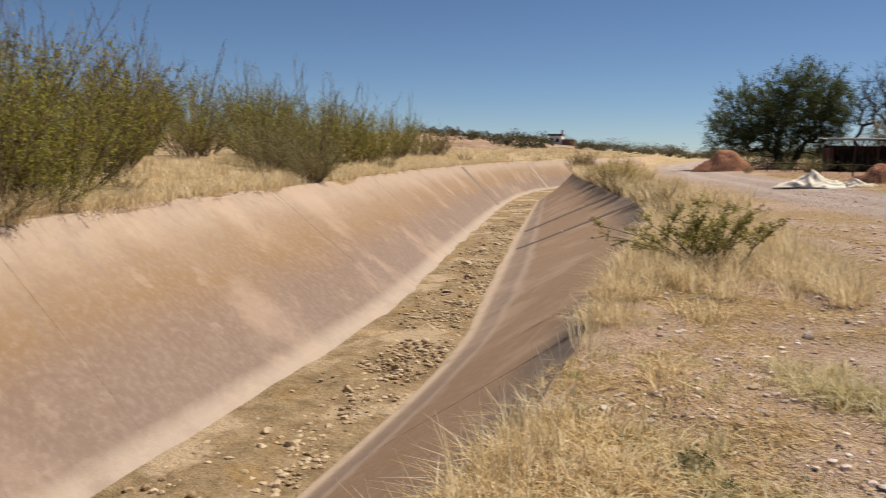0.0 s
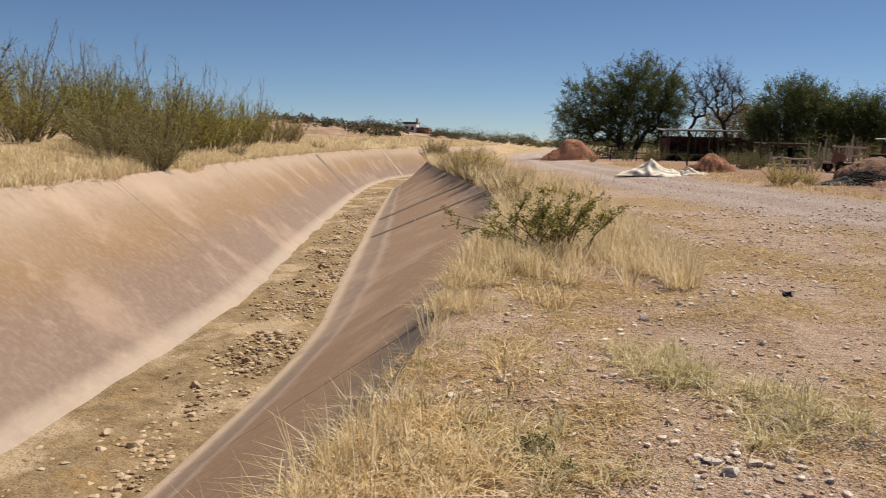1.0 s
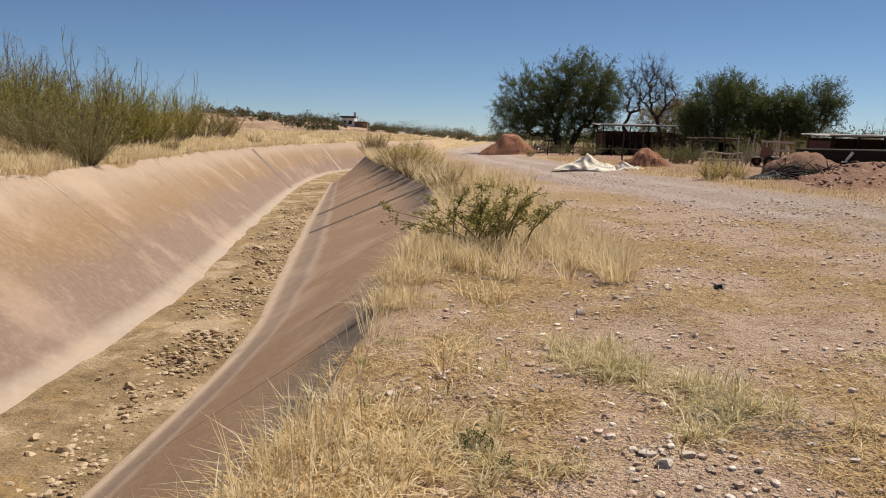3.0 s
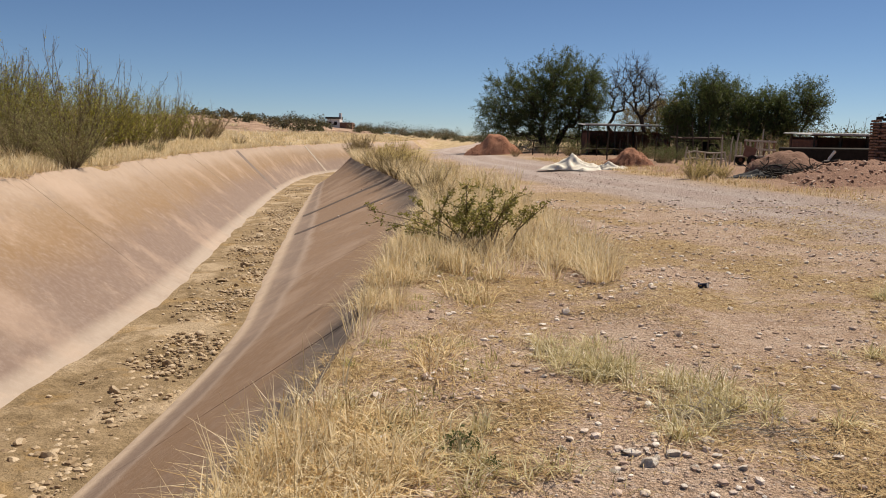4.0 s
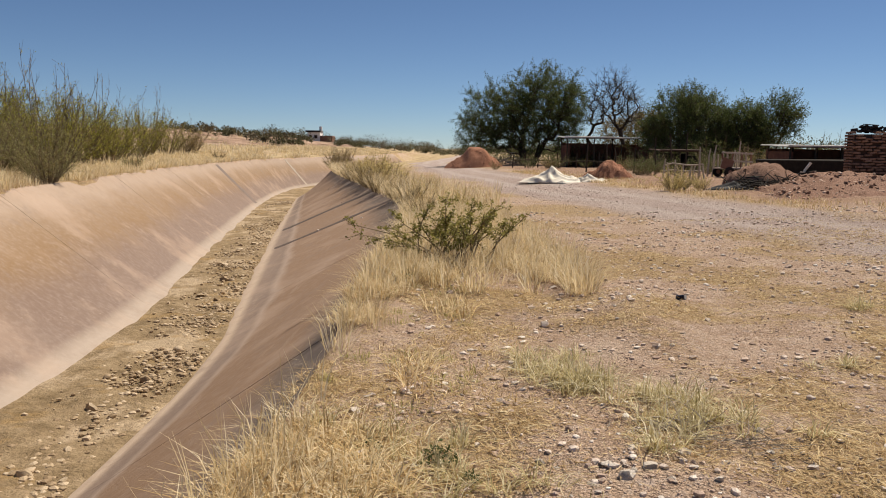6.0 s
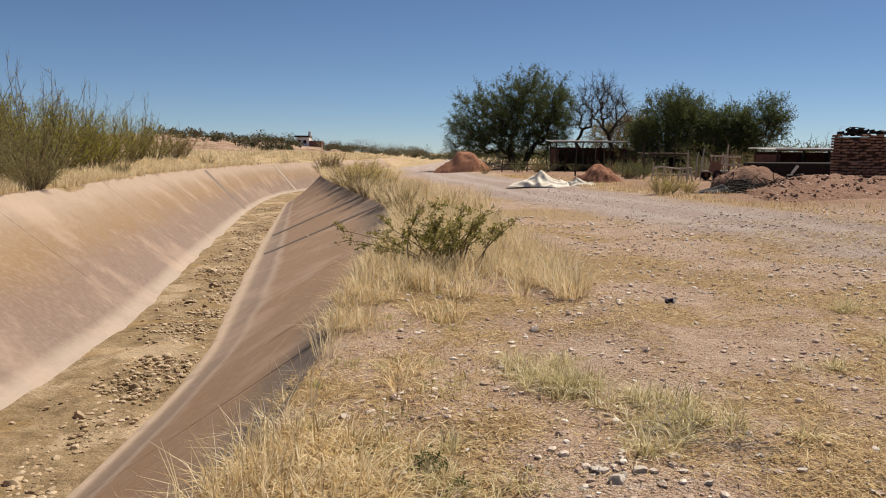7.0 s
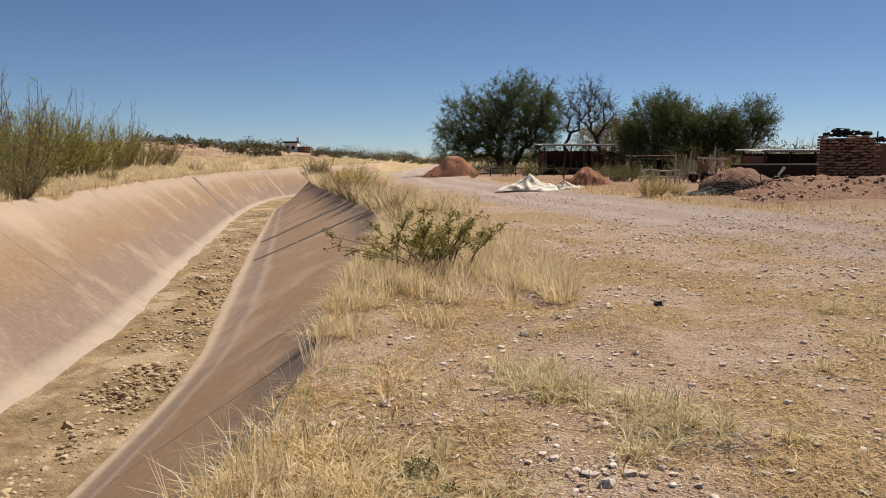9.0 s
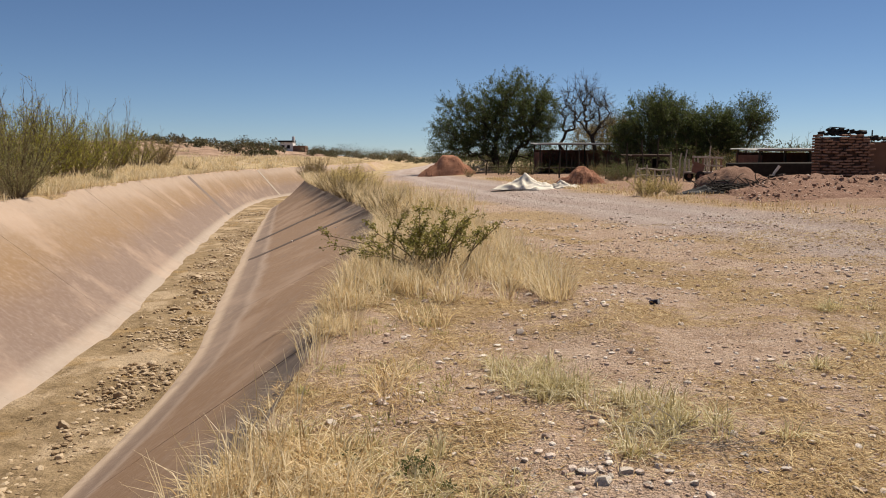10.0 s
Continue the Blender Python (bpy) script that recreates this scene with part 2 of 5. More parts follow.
def build_ground():
    ys = np.concatenate([-steps_out(0, 300, 0.5, 1.25)[:0:-1], np.arange(0, 2.5, 0.25), 2.5 + steps_out(0, 3200, 0.065, 1.016)])
    offr = steps_out(0, 2500, 0.055, 1.023)
    offl = steps_out(0, 2500, 0.14, 1.07)
    y = ys[:, None]
    depth = 1 - step(150, 185, y)
    XL, XR = crest_l(y) - offl[None, ::-1], crest_r(y) + offr[None, :]
    tl, tr = toe_l(y), toe_r(y)
    low = BED - 0.25
    zl, zr = land(crest_l(y) - 1e-6, y), land(crest_r(y) + 1e-6, y)
    mid = np.concatenate([tl - 0.25, tl + 0.3, (tl + tr) / 2, tr - 0.3, tr + 0.25], 1)
    zmid = np.repeat(low * depth + (1 - depth) * 0.3, 5, 1)
    X = np.concatenate([XL, mid, XR], 1)
    Z = np.concatenate([land(XL - 1e-6, y), zmid, land(XR + 1e-6, y)], 1)
    Y = np.repeat(y, X.shape[1], 1)
    road = 1 - step(1.4, 2.6, np.abs(X - road_mid(Y)) + 0.7 * fuzz(X, Y, 2.5, 9))
    wide = step(-2.0, 4.0, X - road_mid(Y) + 3) * 0.3 * (1 - step(15, 30, Y))
    road = np.maximum(road, wide) * (X > crest_r(Y) + 1.5)
    left = crest_l(Y) - X
    field = np.where(left > 0, step(-0.1, 0.5, left) * (0.75 + 0.35 * fuzz(X, Y, 3, 11)), 0)
    hill = step(1.6, 2.6, Z) * (0.65 + 0.6 * fuzz(X, Y, 6, 15))
    field = np.clip(field - hill, 0, 1)
    bare = step(1.25, 1.9, Z + 0.35 * fuzz(X, Y, 4, 18)) * (left > 3)
    far = step(55, 80, Y) * (1 - np.clip(road, 0, 1)) * (left < 0)
    field = np.clip(np.maximum(field, far * (0.85 + 0.3 * fuzz(X, Y, 10, 12))), 0, 1)
    yard = step(2.6, 4.2, X - road_mid(Y) + 0.6 * fuzz(X, Y, 2.0, 10)) * step(16, 26, Y) * (1 - step(70, 95, Y))
    V = np.stack([X, Y, Z], 2).reshape(-1, 3)
    me = mesh_from("ground", V.tolist(), grid_faces(*X.shape), M_GROUND, True, (("road", road), ("field", field), ("bare", bare), ("red", yard * 0.8), ("rut", np.exp(-((np.abs(X - road_mid(Y) + 0.25 * fuzz(X, Y, 5, 16)) - 0.85) / 0.28) ** 2)), ("straw", step(-0.8, 0.8, strawy(X, Y)))))
    tagged(new("ground", me), "dry stony ground with pale dirt road and straw litter", "ground", kind="structure")


build_ground()


# ---- the canal ----
def build_canal():
    """Sloping concrete slabs with open joints, on both banks."""
    canal = tagged(new("canal_lining"), "dusty trapezoidal concrete lining of an empty canal", "canal", kind="structure")
    stations = np.concatenate([9.45 + 1.95 * np.arange(-17, 27), np.arange(62.5, 150, 4.5)])
    for side in "lr":
        for k in range(len(stations) - 1):
            gap = 0.0005 + 0.0016 * ((k * 37 + len(canal.children)) % 7 == 0) + 0.0006 * (k % 3 == 0)
            y0, y1 = stations[k] + gap, stations[k + 1] - 0.0005
            y = np.linspace(y0, y1, 9)[:, None]
            v = np.concatenate([[-0.05, 0.0, 0.02, 0.05, 0.09], np.linspace(0.14, 1.0, 11)])[None, :]
            toe, crest, top = (toe_l(y), crest_l(y), LIP_L) if side == "l" else (toe_r(y), crest_r(y), 0.02)
            crest = crest + 0.03 * fuzz(y, 0 * y, 0.6, 21)
            foot = np.exp(-np.maximum(v, 0) / 0.05) * 0.07
            z = BED + (top - BED) * np.maximum(v, 0) + foot + 0.004 * fuzz(y * 1.0, v * 4, 0.5, 22) - 0.10 * (v < 0)
            z = z + 0.003 * ((k * 7919) % 5 - 2) / 2 * v
            x = toe + (crest - toe) * v
            Y = y + 0 * v
            cols = v.shape[1]
            topv = np.stack([x + 0 * z, Y, z], 2).reshape(-1, 3)
            down = topv - np.array([0, 0, 0.11])
            n = len(topv)
            V = np.concatenate([topv, down]).tolist()
            F = grid_faces(9, cols)
            ring = list(range(cols)) + [r * cols + cols - 1 for r in range(1, 9)] + [8 * cols + c for c in range(cols - 2, -1, -1)] + [r * cols for r in range(7, 0, -1)]
            F = F + [[ring[(i + 1) % len(ring)], ring[i], ring[i] + n, ring[(i + 1) % len(ring)] + n] for i in range(len(ring))]
            if side == "r":
                F = [f[::-1] for f in F]
            up = np.tile(np.clip(v, 0, 1), (9, 1)).ravel()
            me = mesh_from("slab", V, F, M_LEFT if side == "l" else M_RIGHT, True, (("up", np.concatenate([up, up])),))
            me.set_sharp_from_angle(angle=radians(40))
            ob = new("concrete_slab", me)
            ob.parent = canal


build_canal()


def seal_shadow_strip(side, y0, width, tone, label):
    """Smear of old sealant over one joint, or a painted shadow, toe to lip."""
    n = Nodes("sealant_and_shadow")
    col = n.ramp(n.noise(6, 5, 0.65), [(0.3, tuple(0.7 * t for t in tone)), (0.7, tone)])
    n.done(col, 0.85, spec=0.2)
    v = np.linspace(0.06, 0.96, 26)[:, None]
    u = np.array([[-0.5, 0.0, 0.5]])
    y = y0 + u * width * (1 + 0.25 * fuzz(v * 6, 0 * v, 0.4, 71))
    toe, crest, top = (toe_l(y), crest_l(y), LIP_L) if side == "l" else (toe_r(y), crest_r(y), 0.02)
    z = BED + (top - BED) * v + np.exp(-v / 0.05) * 0.07 + np.array([[0.002, 0.014, 0.002]])
    x = toe + (crest - toe) * v
    V = np.stack([x, y + 0 * v, z], 2).reshape(-1, 3)
    F = grid_faces(26, 3)
    k = len(V)
    V = np.concatenate([V, V - [0, 0, 0.02]])
    ring = [0, 1, 2] + [r * 3 + 2 for r in range(1, 26)] + [25 * 3 + 1] + [r * 3 for r in range(25, 0, -1)]
    F = F + [[ring[i], ring[(i + 1) % len(ring)], ring[(i + 1) % len(ring)] + k, ring[i] + k] for i in range(len(ring))]
    ob = new("seal_shadow_strip", mesh_from("seal_shadow_strip", V.tolist(), F, n.mat))
    ob["label"] = label
    ob.parent = bpy.data.objects["canal_lining"]


seal_shadow_strip("l", 48.0, 0.9, (0.22, 0.17, 0.145), "dark smear: old joint sealant on the left, painted bush shadow on the right")
seal_shadow_strip("l", 72.0, 0.5, (0.42, 0.35, 0.29), "pale smear of joint mortar")
# right bank: two dark strips painted for the cast shadows of crest bushes
seal_shadow_strip("r", 33.0, 0.7, (0.13, 0.10, 0.085), "dark smear: old joint sealant on the left, painted bush shadow on the right")
seal_shadow_strip("r", 27.0, 0.5, (0.14, 0.105, 0.09), "dark smear: old joint sealant on the left, painted bush shadow on the right")


def bed_material():
    n = Nodes("canal_mud")
    patch, mid, fine = n.noise(0.7, 5, 0.6, n.stretch(1, 0.6, 1)), n.noise(3, 5, 0.6), n.noise(30, 4, 0.7)
    col = n.ramp(mid, [(0.3, (0.17, 0.12, 0.065)), (0.5, (0.28, 0.205, 0.12)), (0.7, (0.37, 0.28, 0.175))])
    col = n.mix(n.span(patch, 0.52, 0.6, 0, 0.85), col, (0.47, 0.365, 0.25))
    col = n.mix(n.span(n.noise(1.2, 4), 0.55, 0.65, 0, 0.5), col, (0.34, 0.22, 0.09))
    col = n.mix(n.span(fine, 0.45, 0.7, 0, 0.4), col, (0.18, 0.125, 0.08))
    n.bump(n.math("ADD", fine, n.math("MULTIPLY", n.noise(8, 5), 2)), 0.03)
    return n.done(col, 0.95, spec=0.15)


M_BED = bed_material()


def build_bed():
    y = np.concatenate([np.arange(-26, 30, 0.12), np.arange(30, 150, 0.5)])[:, None]
    u = np.linspace(0, 1, 22)[None, :]
    a, b = toe_l(y) - 0.12, toe_r(y) + 0.12
    edge = 0.22 * fuzz(y, 0 * y, 0.8, 31)
    x = a + (b - a) * u
    z = BED + 0.045 + 0.035 * fuzz(x, y, 0.35, 32) * np.minimum(1, 6 * u * (1 - u)) + 0.03 * fuzz(x, y + edge, 1.2, 33)
    V = np.stack([x, y + 0 * u, z], 2).reshape(-1, 3)
    me = mesh_from("canal_bed", V.tolist(), grid_faces(*x.shape), M_BED, True)
    tagged(new("canal_bed", me), "dried mud and silt on the canal floor", "canal bed", kind="structure")


build_bed()


# ---- plants ----
def leaf_material(name, dark, mid, light, share=0.35):
    n = Nodes(name)
    col = n.ramp(n.island(), [(0.0, dark), (0.5, mid), (1.0, light)])
    col = n.mix(n.span(n.noise(0.9, 3), 0.35, 0.65, 0.0, 0.45), col, mid)
    col = n.mix(n.math("MULTIPLY", n.rand(), 0.15), col, dark)
    n.thin(col, share)
    return n.done(col, 0.65, spec=0.25)


def bark_material(name, a, b):
    n = Nodes(name)
    col = n.ramp(n.noise(9, 5, 0.65, n.stretch(3, 3, 0.6)), [(0.3, a), (0.7, b)])
    n.bump(n.noise(30, 4, 0.7, n.stretch(3, 3, 0.5)), 0.02)
    return n.done(col, 0.9, spec=0.15)


M_STRAW = leaf_material("dry_straw", (0.26, 0.155, 0.055), (0.68, 0.50, 0.25), (0.95, 0.85, 0.62), 0.32)
M_PALE = leaf_material("bleached_grass", (0.36, 0.26, 0.12), (0.76, 0.62, 0.38), (0.95, 0.87, 0.68), 0.38)
M_GREYGRASS = leaf_material("grey_green_grass", (0.28, 0.22, 0.08), (0.66, 0.57, 0.32), (0.95, 0.89, 0.70), 0.35)
M_FADEDGREEN = leaf_material("faded_green_grass", (0.22, 0.20, 0.06), (0.42, 0.38, 0.14), (0.62, 0.55, 0.27), 0.45)
M_LITTER = leaf_material("straw_litter", (0.17, 0.095, 0.035), (0.54, 0.375, 0.165), (0.90, 0.76, 0.48), 0.2)
M_OLIVE = leaf_material("olive_leaves", (0.10, 0.11, 0.022), (0.30, 0.29, 0.048), (0.54, 0.49, 0.12), 0.48)
M_GREYLEAF = leaf_material("grey_green_leaves", (0.14, 0.135, 0.05), (0.30, 0.28, 0.11), (0.50, 0.45, 0.22), 0.45)
M_MESQUITE = leaf_material("mesquite_leaves", (0.05, 0.075, 0.02), (0.11, 0.14, 0.04), (0.21, 0.235, 0.085), 0.4)
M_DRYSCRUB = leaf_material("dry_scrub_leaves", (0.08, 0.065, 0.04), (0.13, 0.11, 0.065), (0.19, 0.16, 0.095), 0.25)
M_BROWNLEAF = leaf_material("withered_leaves", (0.16, 0.115, 0.045), (0.32, 0.24, 0.09), (0.48, 0.38, 0.18), 0.42)
M_GOLDLEAF = leaf_material("yellowed_leaves", (0.30, 0.22, 0.07), (0.62, 0.50, 0.20), (0.85, 0.73, 0.40), 0.5)
M_FRESH = leaf_material("fresh_leaves", (0.12, 0.115, 0.03), (0.28, 0.26, 0.07), (0.54, 0.46, 0.18), 0.45)
M_WEED = leaf_material("dark_weed", (0.06, 0.08, 0.03), (0.13, 0.15, 0.06), (0.24, 0.25, 0.11))
M_SCRUB = leaf_material("far_scrub_leaves", (0.06, 0.06, 0.03), (0.11, 0.105, 0.05), (0.17, 0.155, 0.08), 0.25)
M_STEM = bark_material("shrub_stems", (0.09, 0.065, 0.04), (0.27, 0.21, 0.135))
M_BARK = bark_material("mesquite_bark", (0.035, 0.027, 0.02), (0.10, 0.08, 0.06))
M_GREYWOOD = bark_material("weathered_wood", (0.30, 0.25, 0.205), (0.58, 0.51, 0.43))


def quads(name, verts, faces, material):
    """A mesh of quads from arrays, made fast."""
    me = bpy.data.meshes.new(name)
    verts, faces = np.asarray(verts, np.float32), np.asarray(faces, np.int32)
    me.vertices.add(len(verts))
    me.vertices.foreach_set("co", verts.ravel())
    me.loops.add(faces.size)
    me.loops.foreach_set("vertex_index", faces.ravel())
    me.polygons.add(len(faces))
    me.polygons.foreach_set("loop_start", np.arange(0, faces.size, 4, dtype=np.int32))
    me.update(calc_edges=True)
    me.materials.append(material)
    return me


def blades(name, base, height, lean, width, material, rng, bearing=None):
    """Bent tapering blades: base (N, 3), the rest (N,)."""
    n = len(base)
    az = rng.uniform(0, 2 * np.pi, n) if bearing is None else bearing
    face = az + np.pi / 2 + rng.uniform(-0.7, 0.7, n)
    out = np.stack([np.cos(az), np.sin(az), 0 * az], 1)
    side = np.stack([np.cos(face), np.sin(face), 0 * az], 1)
    V = np.zeros((n, 6, 3))
    for k, (s, w) in enumerate(((0.0, 1.0), (0.55, 0.8), (1.0, 0.12))):
        c = base + out * (height * lean * s ** 1.7)[:, None]
        c[:, 2] += height * (s - 0.45 * np.minimum(lean, 1.4) * s ** 2.2)
        V[:, 2 * k] = c - side * (width * w / 2)[:, None]
        V[:, 2 * k + 1] = c + side * (width * w / 2)[:, None]
    a = np.arange(n)[:, None] * 6
    F = np.concatenate([a + [0, 1, 3, 2], a + [2, 3, 5, 4]])
    return quads(name, V.reshape(-1, 3), F, material)


def sward(name, label, clumps, material, seed, each, spread, tall, lean, width):
    """Grass in clumps (x, y, z, size), one object that nobody could count."""
    rng = np.random.RandomState(seed)
    c = np.asarray(clumps, float)
    count = np.maximum(3, rng.poisson(each * c[:, 3]))
    i = np.repeat(np.arange(len(c)), count)
    n = len(i)
    a, r = rng.uniform(0, 6.283, n), spread * np.sqrt(rng.uniform(0, 1, n)) * c[i, 3]
    base = c[i, :3] + np.stack([r * np.cos(a), r * np.sin(a), 0 * a - 0.02], 1)
    size = (0.35 + 0.65 * rng.uniform(0, 1, n) ** 0.7) * (0.6 + 0.4 * c[i, 3])
    bearing = a + rng.uniform(-1.1, 1.1, n) * (2.4 if lean > 1 else 1)
    me = blades(name, base, tall * size, lean * rng.uniform(0.15, 1.5, n), width * rng.uniform(0.6, 1.4, n), material, rng, bearing)
    return tagged(new(name, me), label, "grass", kind="stuff")


def tubes(chains, sides=4):
    """Tapered tubes along chains [(points, r0, r1)]: verts and quads."""
    V, F, o = [], [], 0
    ang = np.arange(sides) * 2 * np.pi / sides
    for pts, r0, r1 in chains:
        pts = np.asarray(pts, float)
        m = len(pts)
        d = np.gradient(pts, axis=0)
        d /= np.linalg.norm(d, axis=1)[:, None] + 1e-9
        u = np.cross(d, [0.31, 0.95, 0.05])
        u /= np.linalg.norm(u, axis=1)[:, None] + 1e-9
        w = np.cross(d, u)
        r = np.linspace(r0, r1, m)[:, None, None]
        ring = pts[:, None, :] + r * (u[:, None, :] * np.cos(ang)[None, :, None] + w[:, None, :] * np.sin(ang)[None, :, None])
        V.append(ring.reshape(-1, 3))
        j = np.arange(sides)
        for k in range(m - 1):
            F.append(np.stack([o + k * sides + j, o + k * sides + (j + 1) % sides, o + (k + 1) * sides + (j + 1) % sides, o + (k + 1) * sides + j], 1))
        o += m * sides
    return np.concatenate(V), np.concatenate(F)


def leaflets(name, at, size, material, rng, narrow=0.4, droop=None):
    """Small diamond leaves at the places given."""
    n = len(at)
    d = rng.normal(size=(n, 3)) if droop is None else rng.normal(size=(n, 3)) * 0.7 + droop
    d /= np.linalg.norm(d, axis=1)[:, None]
    s = np.cross(d, rng.normal(size=(n, 3)))
    s /= np.linalg.norm(s, axis=1)[:, None] + 1e-9
    L = (size * rng.uniform(0.6, 1.4, n))[:, None]
    V = np.stack([at, at + d * L * 0.5 + s * L * narrow / 2, at + d * L, at + d * L * 0.5 - s * L * narrow / 2], 1)
    return quads(name, V.reshape(-1, 3), np.arange(4 * n).reshape(-1, 4), material)


def bend(p, d, length, m, rng, wander, lift=0.0):
    pts = [p]
    for _ in range(m):
        d = d + rng.normal(size=3) * wander + np.array([0, 0, lift])
        d = d / np.linalg.norm(d)
        pts.append(pts[-1] + d * length / m)
    return np.array(pts), d


def make_part(name, mesh, parent, label=""):
    ob = new(name, mesh)
    ob.parent = parent
    if label:
        ob["label"] = label
    return ob


def shrub_meshes(seed, leaves, stems=36, leaf=0.021, fill=9, flare=0.55, bare=0.25, twigs=11):
    """Many thin wands from one root with feathery forward twigs, leafy lower down, bare at the tips. About 1 m tall."""
    rng = np.random.RandomState(seed)
    chains, places, ways = [], [], []
    for _ in range(stems):
        a = rng.uniform(0, 6.283)
        out = rng.uniform(0.05, 1) ** 0.8 * flare
        d = np.array([math.cos(a) * out, math.sin(a) * out, 1.0])
        tall_one = rng.uniform() < 0.2
        h = rng.uniform(0.5, 1.0) * (1.0 - 0.22 * out) * (1.25 if tall_one else 1.0)
        pts, end = bend(np.array([math.cos(a) * 0.08, math.sin(a) * 0.08, -0.03]), d / np.linalg.norm(d), h, 6, rng, 0.075, 0.02)
        chains.append((pts, 0.0062, 0.0016))
        for k in range(twigs):
            s = 0.12 + 0.86 * (k + rng.uniform()) / twigs
            i = min(5, int(s * 6))
            way = (pts[i + 1] - pts[i]) / np.linalg.norm(pts[i + 1] - pts[i])
            p = pts[i] + (pts[i + 1] - pts[i]) * (s * 6 - i)
            td = way + rng.normal(size=3) * 0.42
            td /= np.linalg.norm(td)
            long = rng.uniform(0.09, 0.24) * (1.2 - 0.6 * s)
            tw, _ = bend(p, td, long, 1, rng, 0.12, 0.04)
            chains.append((tw, 0.0022, 0.0008))
            m = int(fill * (1 if p[2] < 0.92 - bare else 0.22) * rng.uniform(0.4, 1.5))
            if m:
                u = rng.uniform(0.1, 1.05, m)
                places.append(np.array([np.interp(u, (0, 1), tw[:, c]) for c in range(3)]).T + rng.normal(size=(m, 3)) * 0.012)
                ways.append(np.repeat(td[None] * 1.3, m, 0))
    sv, sf = tubes(chains, 3)
    return quads("branchwork", sv, sf, M_STEM), leaflets("foliage", np.concatenate(places), leaf, leaves, rng, 0.30, np.concatenate(ways))


SHRUB_KINDS = [shrub_meshes(101, M_OLIVE, fill=15, flare=0.75, bare=0.15), shrub_meshes(102, M_OLIVE, flare=1.05, fill=14, bare=0.15), shrub_meshes(103, M_OLIVE, stems=42, flare=0.7, fill=11, bare=0.36),
               shrub_meshes(104, M_GREYLEAF, flare=1.05, fill=14, bare=0.15), shrub_meshes(105, M_BROWNLEAF, stems=34, flare=0.8, fill=11, bare=0.3),
               shrub_meshes(106, M_MESQUITE, stems=20, leaf=0.036, fill=7, flare=0.8, twigs=9), shrub_meshes(107, M_GOLDLEAF, stems=34, leaf=0.034, fill=12, flare=1.0, bare=0.0)]


def shrub(kind, x, y, tall, wide=1.0, turn=0.0, lean=(0, 0), label="", sink=0.0, group="shrubs on the canal bank", name="shrub"):
    stems, foliage = SHRUB_KINDS[kind]
    ob = new(name)
    make_part("branchwork", stems, ob)
    make_part("foliage", foliage, ob)
    ob.matrix_basis = pose(x, y, float(land(x, y)) - sink, lean[0], lean[1], turn) @ Matrix.Diagonal((tall * wide, tall * wide, tall, 1))
    return tagged(ob, label or ("tall olive-green desert shrub with thin wands", "tall olive-green desert shrub with thin wands", "upright olive shrub with bare twig tips",
                                "grey-green desert shrub on the bank", "withered brownish desert shrub", "dark scrubby bush", "yellowed dry bush on the canal edge")[kind], "shrub", group)


